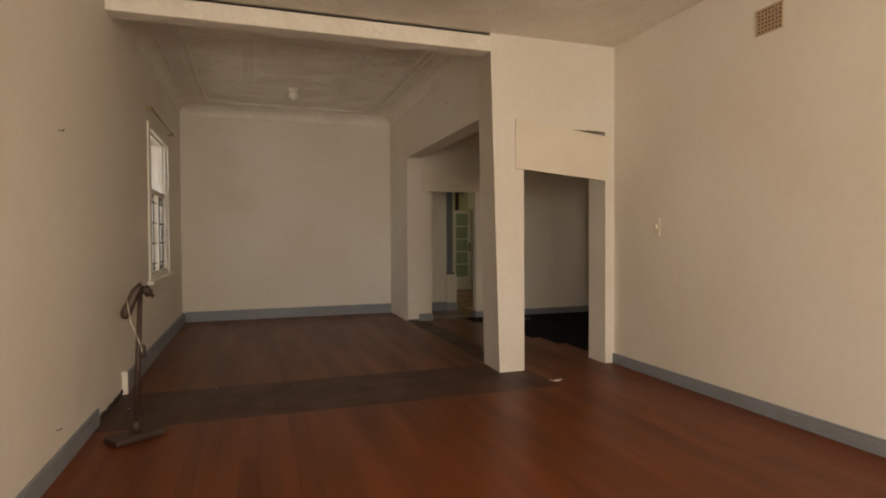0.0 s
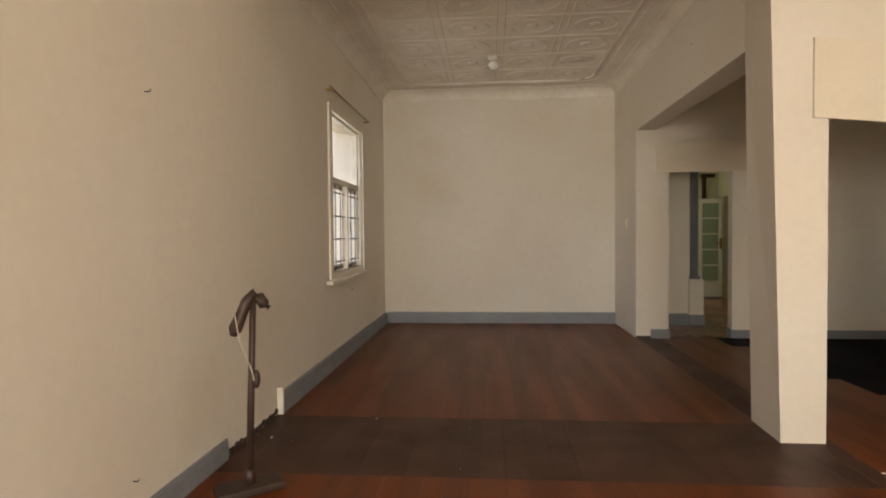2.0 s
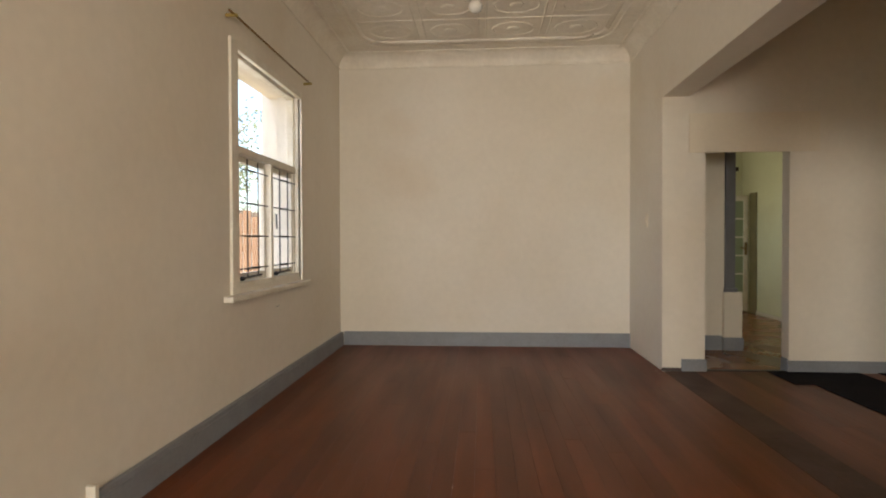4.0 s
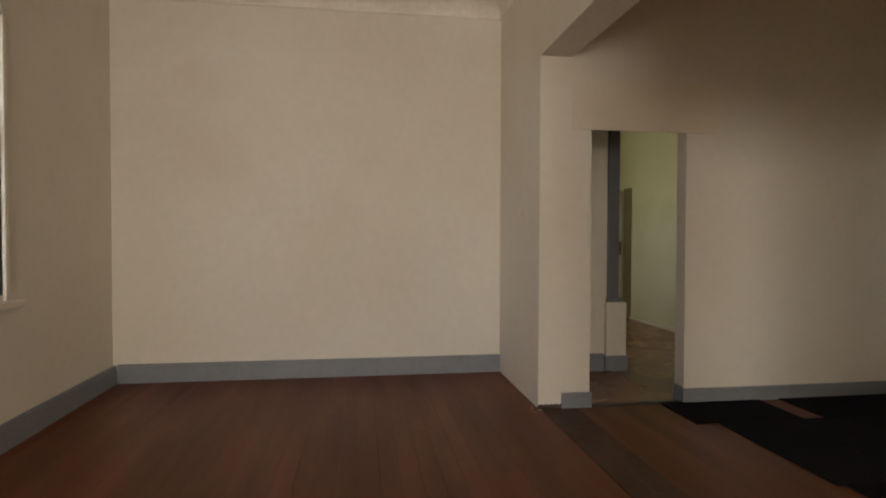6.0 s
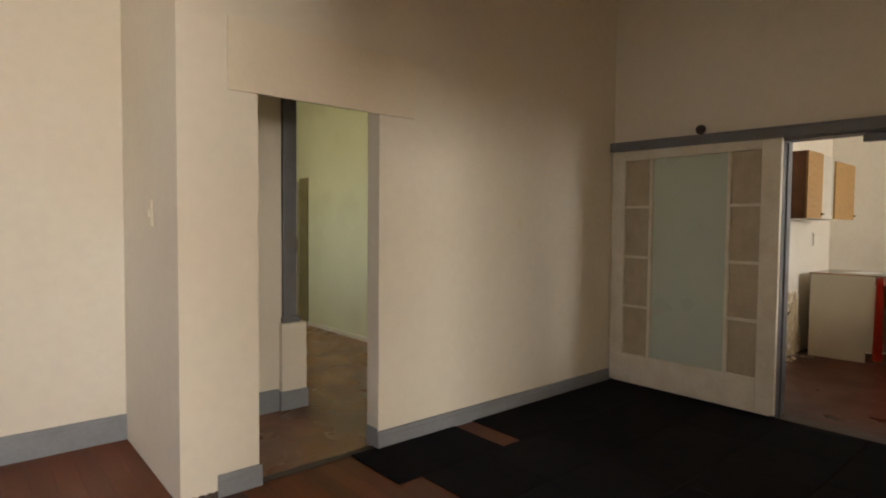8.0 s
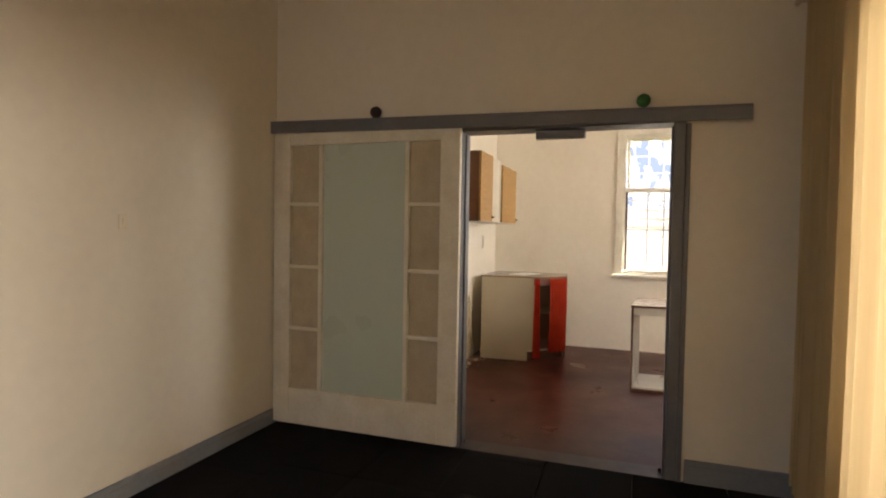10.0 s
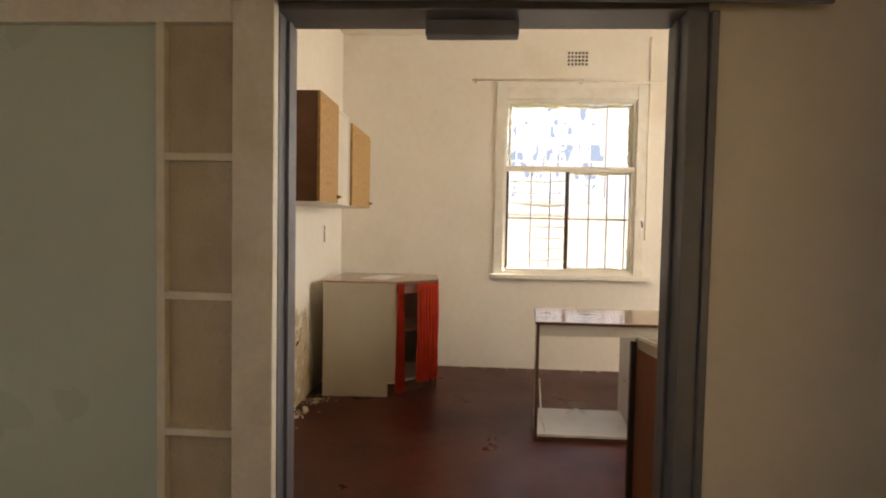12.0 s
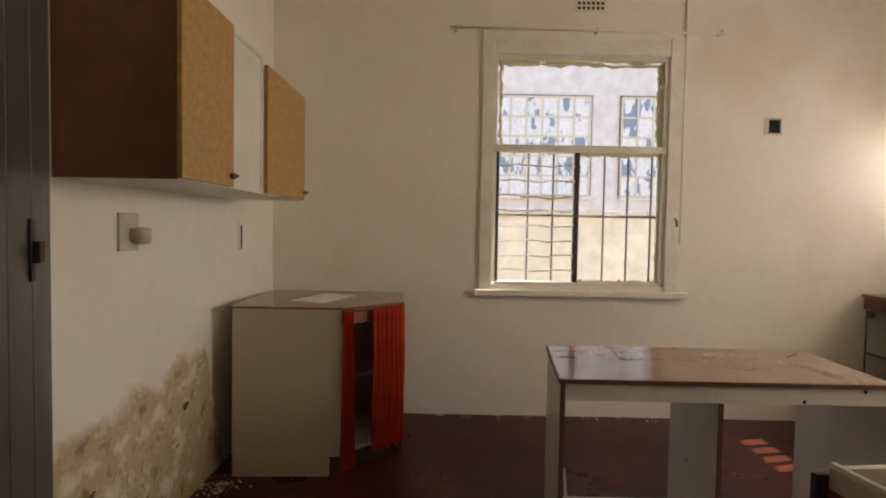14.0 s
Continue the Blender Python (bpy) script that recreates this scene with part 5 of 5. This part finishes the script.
# ---- outdoors ----
structure("ground", box(-60, 80, -60, 80, -0.45, -0.26), SOIL, "dry bare yard ground", "ground")
structure("outer_pier", box(-0.68, XW - 0.22, 10.62, 11.1, -0.3, 3.4, 0.01), KPLASTER, "white plastered pier outside the window", "pier")
structure("window_hood", box(-0.60, XW - 0.22, 8.5, 10.62, 2.72, 2.86, 0.01), KPLASTER, "white plastered ledge above the window", "ledge")
structure("veranda_roof", box(-3.0, -0.36, -4.0, 5.3, 3.0, 3.08), COPING, "veranda roof along the house", "roof")
structure("veranda_wall", box(-1.75, -1.6, 1.0, 7.6, -0.3, 3.0), material("pinkish_render", (0.52, 0.40, 0.40), 0.8), "pinkish rendered veranda wall", "wall")
# unseen slab added to block sun from the front window
structure("front_sun_slab", box(-1.0, 5.6, -4.2, -1.2, 3.0, 3.08), COPING, "unseen slab added to keep sun out of the front opening", "roof")

yw = thing("yard_wall", (-5.2, 12, -0.26), "cream plastered boundary wall with brown coping", "yard wall")
part("wall", box(-5.3, -5.1, 4.0, 30, -0.27, 1.95, 0.01), YARDWALL, yw)
part("coping", box(-5.36, -5.04, 4.0, 30, 1.951, 2.12, 0.02), COPING, yw, "brown weathered coping")
fence = thing("plank_gate", (-2.6, 13.6, -0.26), "weathered brown plank gate leaning by the yard wall", "gate")
for k in range(3):
    x = -2.32 + k * 0.14
    part("plank", box(x, x + 0.125, 13.6, 13.63, -0.26, 1.70 + 0.06 * math.sin(k * 2.1), 0.004), WOODFENCE, fence)
for z in (0.2, 1.1):
    part("rail", box(-2.33, -1.9, 13.63, 13.68, z, z + 0.09, 0.004), WOODFENCE, fence)

yw = thing("back_yard_wall", (15.5, 7, -0.26), "cream plastered back yard wall with ragged coping", "yard wall")
part("wall", box(15.5, 15.7, -4, 20, -0.27, 1.55, 0.01), YARDWALL, yw)
bm = bmesh.new()
rnd = random.Random(4)
for k in range(110):
    y = -4 + k * 0.22
    box(15.46, 15.74, y, y + 0.215, 1.551, 1.63 + rnd.random() * 0.06, 0.01, bm)
part("coping", bm, LAMINATE, yw, "pale ragged coping")


def neighbour():
    b = thing("neighbour_building", (21, 6, -0.26), "grey-mauve rendered building with white steel windows", "building")
    x = 20.8
    part("wall", box(x, x + 6, -8, 24, -0.27, 7.0), FACADE, b)
    part("parapet", box(x - 0.1, x + 6.1, -8.1, 24.1, 7.0, 7.3, 0.02), FACADE, b)
    for y0, y1 in ((0.35, 4.27), (5.05, 8.97), (9.75, 13.67)):
        z0, z1 = 2.19, 4.60
        w = part("window", box(x - 0.02, x, y0, y1, z0, z1), BROWNSIDE, b, "multi-paned steel window with whitewashed panes")
        for a, b2, c2, d2 in ((y0 - 0.05, y1 + 0.05, z1, z1 + 0.05), (y0 - 0.05, y0, z0, z1), (y1, y1 + 0.05, z0, z1)):
            part("window_frame", box(x - 0.05, x - 0.001, a, b2, c2, d2), COPING, w)
        n, rows = 10, 5
        dy, dz = (y1 - y0) / n, (z1 - z0) / rows
        pane = bpy.data.meshes.new("pane")
        own = box(-0.01, 0, 0, dy - 0.04, 0, dz - 0.04)
        own.to_mesh(pane)
        own.free()
        pane.materials.append(SKYPANE)
        for i in range(n):
            for k in range(rows):
                ob = new("pane", pane)
                ob.parent = w
                ob.location = Vector((x - 0.022, y0 + i * dy + 0.02, z0 + k * dz + 0.02)) - ORIGIN[b.name]
        for i in range(n + 1):
            part("glazing_bar", box(x - 0.06, x - 0.021, y0 + dy * i - 0.022, y0 + dy * i + 0.022, z0, z1), LAMINATE, w)
        for i in range(rows + 1):
            part("glazing_bar", box(x - 0.056, x - 0.024, y0, y1, z0 + dz * i - 0.022, z0 + dz * i + 0.022), LAMINATE, w)
        part("sill", box(x - 0.12, x, y0 - 0.05, y1 + 0.05, z0 - 0.1, z0 - 0.03, 0.01), FACADE, w)


neighbour()


def tree(at, height, spread, seed):
    rnd = random.Random(seed)
    t = thing("tree", at, "broad leafy green tree behind the yard wall", "tree", group="yard trees")
    base = Vector(at)
    bm = tube([base, base + Vector((0.1, 0.05, height * 0.3)), base + Vector((0.05, -0.1, height * 0.6))], 0.1, 8, radii=[0.18, 0.13, 0.08])
    tips = []
    for k in range(9):
        a = k * 2.4 + rnd.random()
        s = base + Vector((0.08, 0, height * (0.3 + 0.035 * k)))
        e = s + Vector((math.cos(a) * spread * rnd.uniform(0.5, 0.9), math.sin(a) * spread * rnd.uniform(0.5, 0.9), height * rnd.uniform(0.15, 0.4)))
        tube([s, (s + e) / 2 + Vector((0, 0, 0.15)), e], 0.04, 6, bm, radii=[0.06, 0.04, 0.015])
        tips += [e, (s + e) / 2 + Vector((0, 0, 0.2)), e * 0.7 + s * 0.3]
    part("trunk", bm, BARK, t)
    verts, faces = [], []
    for p in tips:
        for _ in range(85):
            c = p + Vector((rnd.gauss(0, 0.38), rnd.gauss(0, 0.38), rnd.gauss(0, 0.3)))
            u = Vector((rnd.gauss(0, 1), rnd.gauss(0, 1), rnd.gauss(0, 1))).normalized()
            w = u.orthogonal().normalized() * 0.035
            u = u * 0.085
            i = len(verts)
            verts += [c - u, c + w, c + u, c - w]
            faces.append((i, i + 1, i + 2, i + 3))
    me = bpy.data.meshes.new("crown")
    me.from_pydata([v - base for v in verts], [], faces)
    me.materials.append(LEAF)
    ob = new("crown", me)
    ob.parent = t


tree((-7.4, 15.2, -0.26), 4.2, 1.5, 1)
tree((-8.2, 18.5, -0.26), 4.2, 1.7, 2)
tree((-7.6, 22.6, -0.26), 6.2, 2.0, 5)
tree((-9.0, 25.5, -0.26), 5.4, 2.0, 6)
tree((-7.0, 11.6, -0.26), 3.0, 1.1, 3)

# ---- carpet tiles and floorboards ----
carpet = thing("carpet", (5.6, 8.9, 0), "black carpet tiles with a stepped ragged edge", "carpet")
tile = bpy.data.meshes.new("carpet_tile")
bm = box(0.002, 0.498, 0.002, 0.498, 0.0005, 0.0075, 0.002)
bm.to_mesh(tile)
bm.free()
tile.materials.append(CARPET)
START = (4.72, 4.72, 4.62, 4.50, 4.46, 4.46, 4.30)
for j in range(7):
    for i in range(6):
        x, y = START[j] + i * 0.5, 10.048 - (6 - j) * 0.5 - 0.02
        if x > XK - 0.06 or (j == 6 and i == 1):
            continue
        ob = new("carpet_tile", tile)
        ob.parent = carpet
        ob.location = (x - 5.6, y - 8.9, 0)
        ob.scale = (min(1, (XK - 0.004 - x) / 0.5), 1 if y > 7.2 else 1, 1)
        if y < 7.2:
            ob.scale[1] = max(0.05, (y + 0.5 - 7.205) / 0.5)
            ob.location.y = 7.205 - 8.9
for x0, x1 in ((4.80, 5.13), (5.31, 5.305)):
    if x1 > x0:
        ob = new("carpet_tile", tile)
        ob.parent = carpet
        ob.location, ob.scale = (x0 - 5.6, 9.998 - 8.9, 0), ((x1 - x0) / 0.5, 1, 1)

FLOOR = bpy.data.objects["floor"]
rnd = random.Random(11)
BOARDS = {}


def board(x, y0, y1, w, mat):
    """One floorboard; boards of like size share a mesh."""
    key = (round(w, 3), round(y1 - y0, 3), mat.name)
    if key not in BOARDS:
        bm = box(0.0004, w - 0.0004, 0.0003, key[1] - 0.0003, -0.022, 0.0, 0.0010)
        me = bpy.data.meshes.new("floorboard")
        bm.to_mesh(me)
        bm.free()
        me.materials.append(mat)
        BOARDS[key] = me
    ob = new("floorboard", BOARDS[key])
    ob.parent = FLOOR
    ob.location = (x, y0, rnd.uniform(-0.0006, 0.0))
    return ob


def lay(x0, x1, y0, y1, w, mat, lengths):
    x = x0
    while x < x1 - 0.01:
        ww = min(w, x1 - x)
        y = y0
        k = rnd.random()
        while y < y1 - 0.05:
            ln = round(lengths[0] + (lengths[1] - lengths[0]) * rnd.random(), 1)
            if y == y0:
                ln = round(ln * (0.4 + 0.6 * k), 1)
            e = min(y + ln, y1)
            if y1 - e < 0.5:
                e = y1
            board(x, y, e, ww, mat)
            y = e
        x += ww


lay(XW, 3.34, 7.25, YN, 0.112, PLANK, (1.6, 3.0))
lay(XW, XE, -1.0, 6.25, 0.112, PLANK, (1.8, 3.4))
lay(3.62, 4.96, 7.2, YD + 0.06, 0.112, PLANK, (1.4, 3.0))
lay(3.62, XE, 6.25, 7.2, 0.112, PLANK, (0.9, 1.0))
lay(4.96, 5.6, 9.0, YD, 0.112, PLANK, (1.4, 2.0))
DARKBOARD = OLDBOARD
lay(XW, 3.62, 6.25, 7.25, 0.14, DARKBOARD, (1.0, 1.1))
lay(3.34, 3.62, 7.25, YD, 0.14, DARKBOARD, (1.2, 2.2))
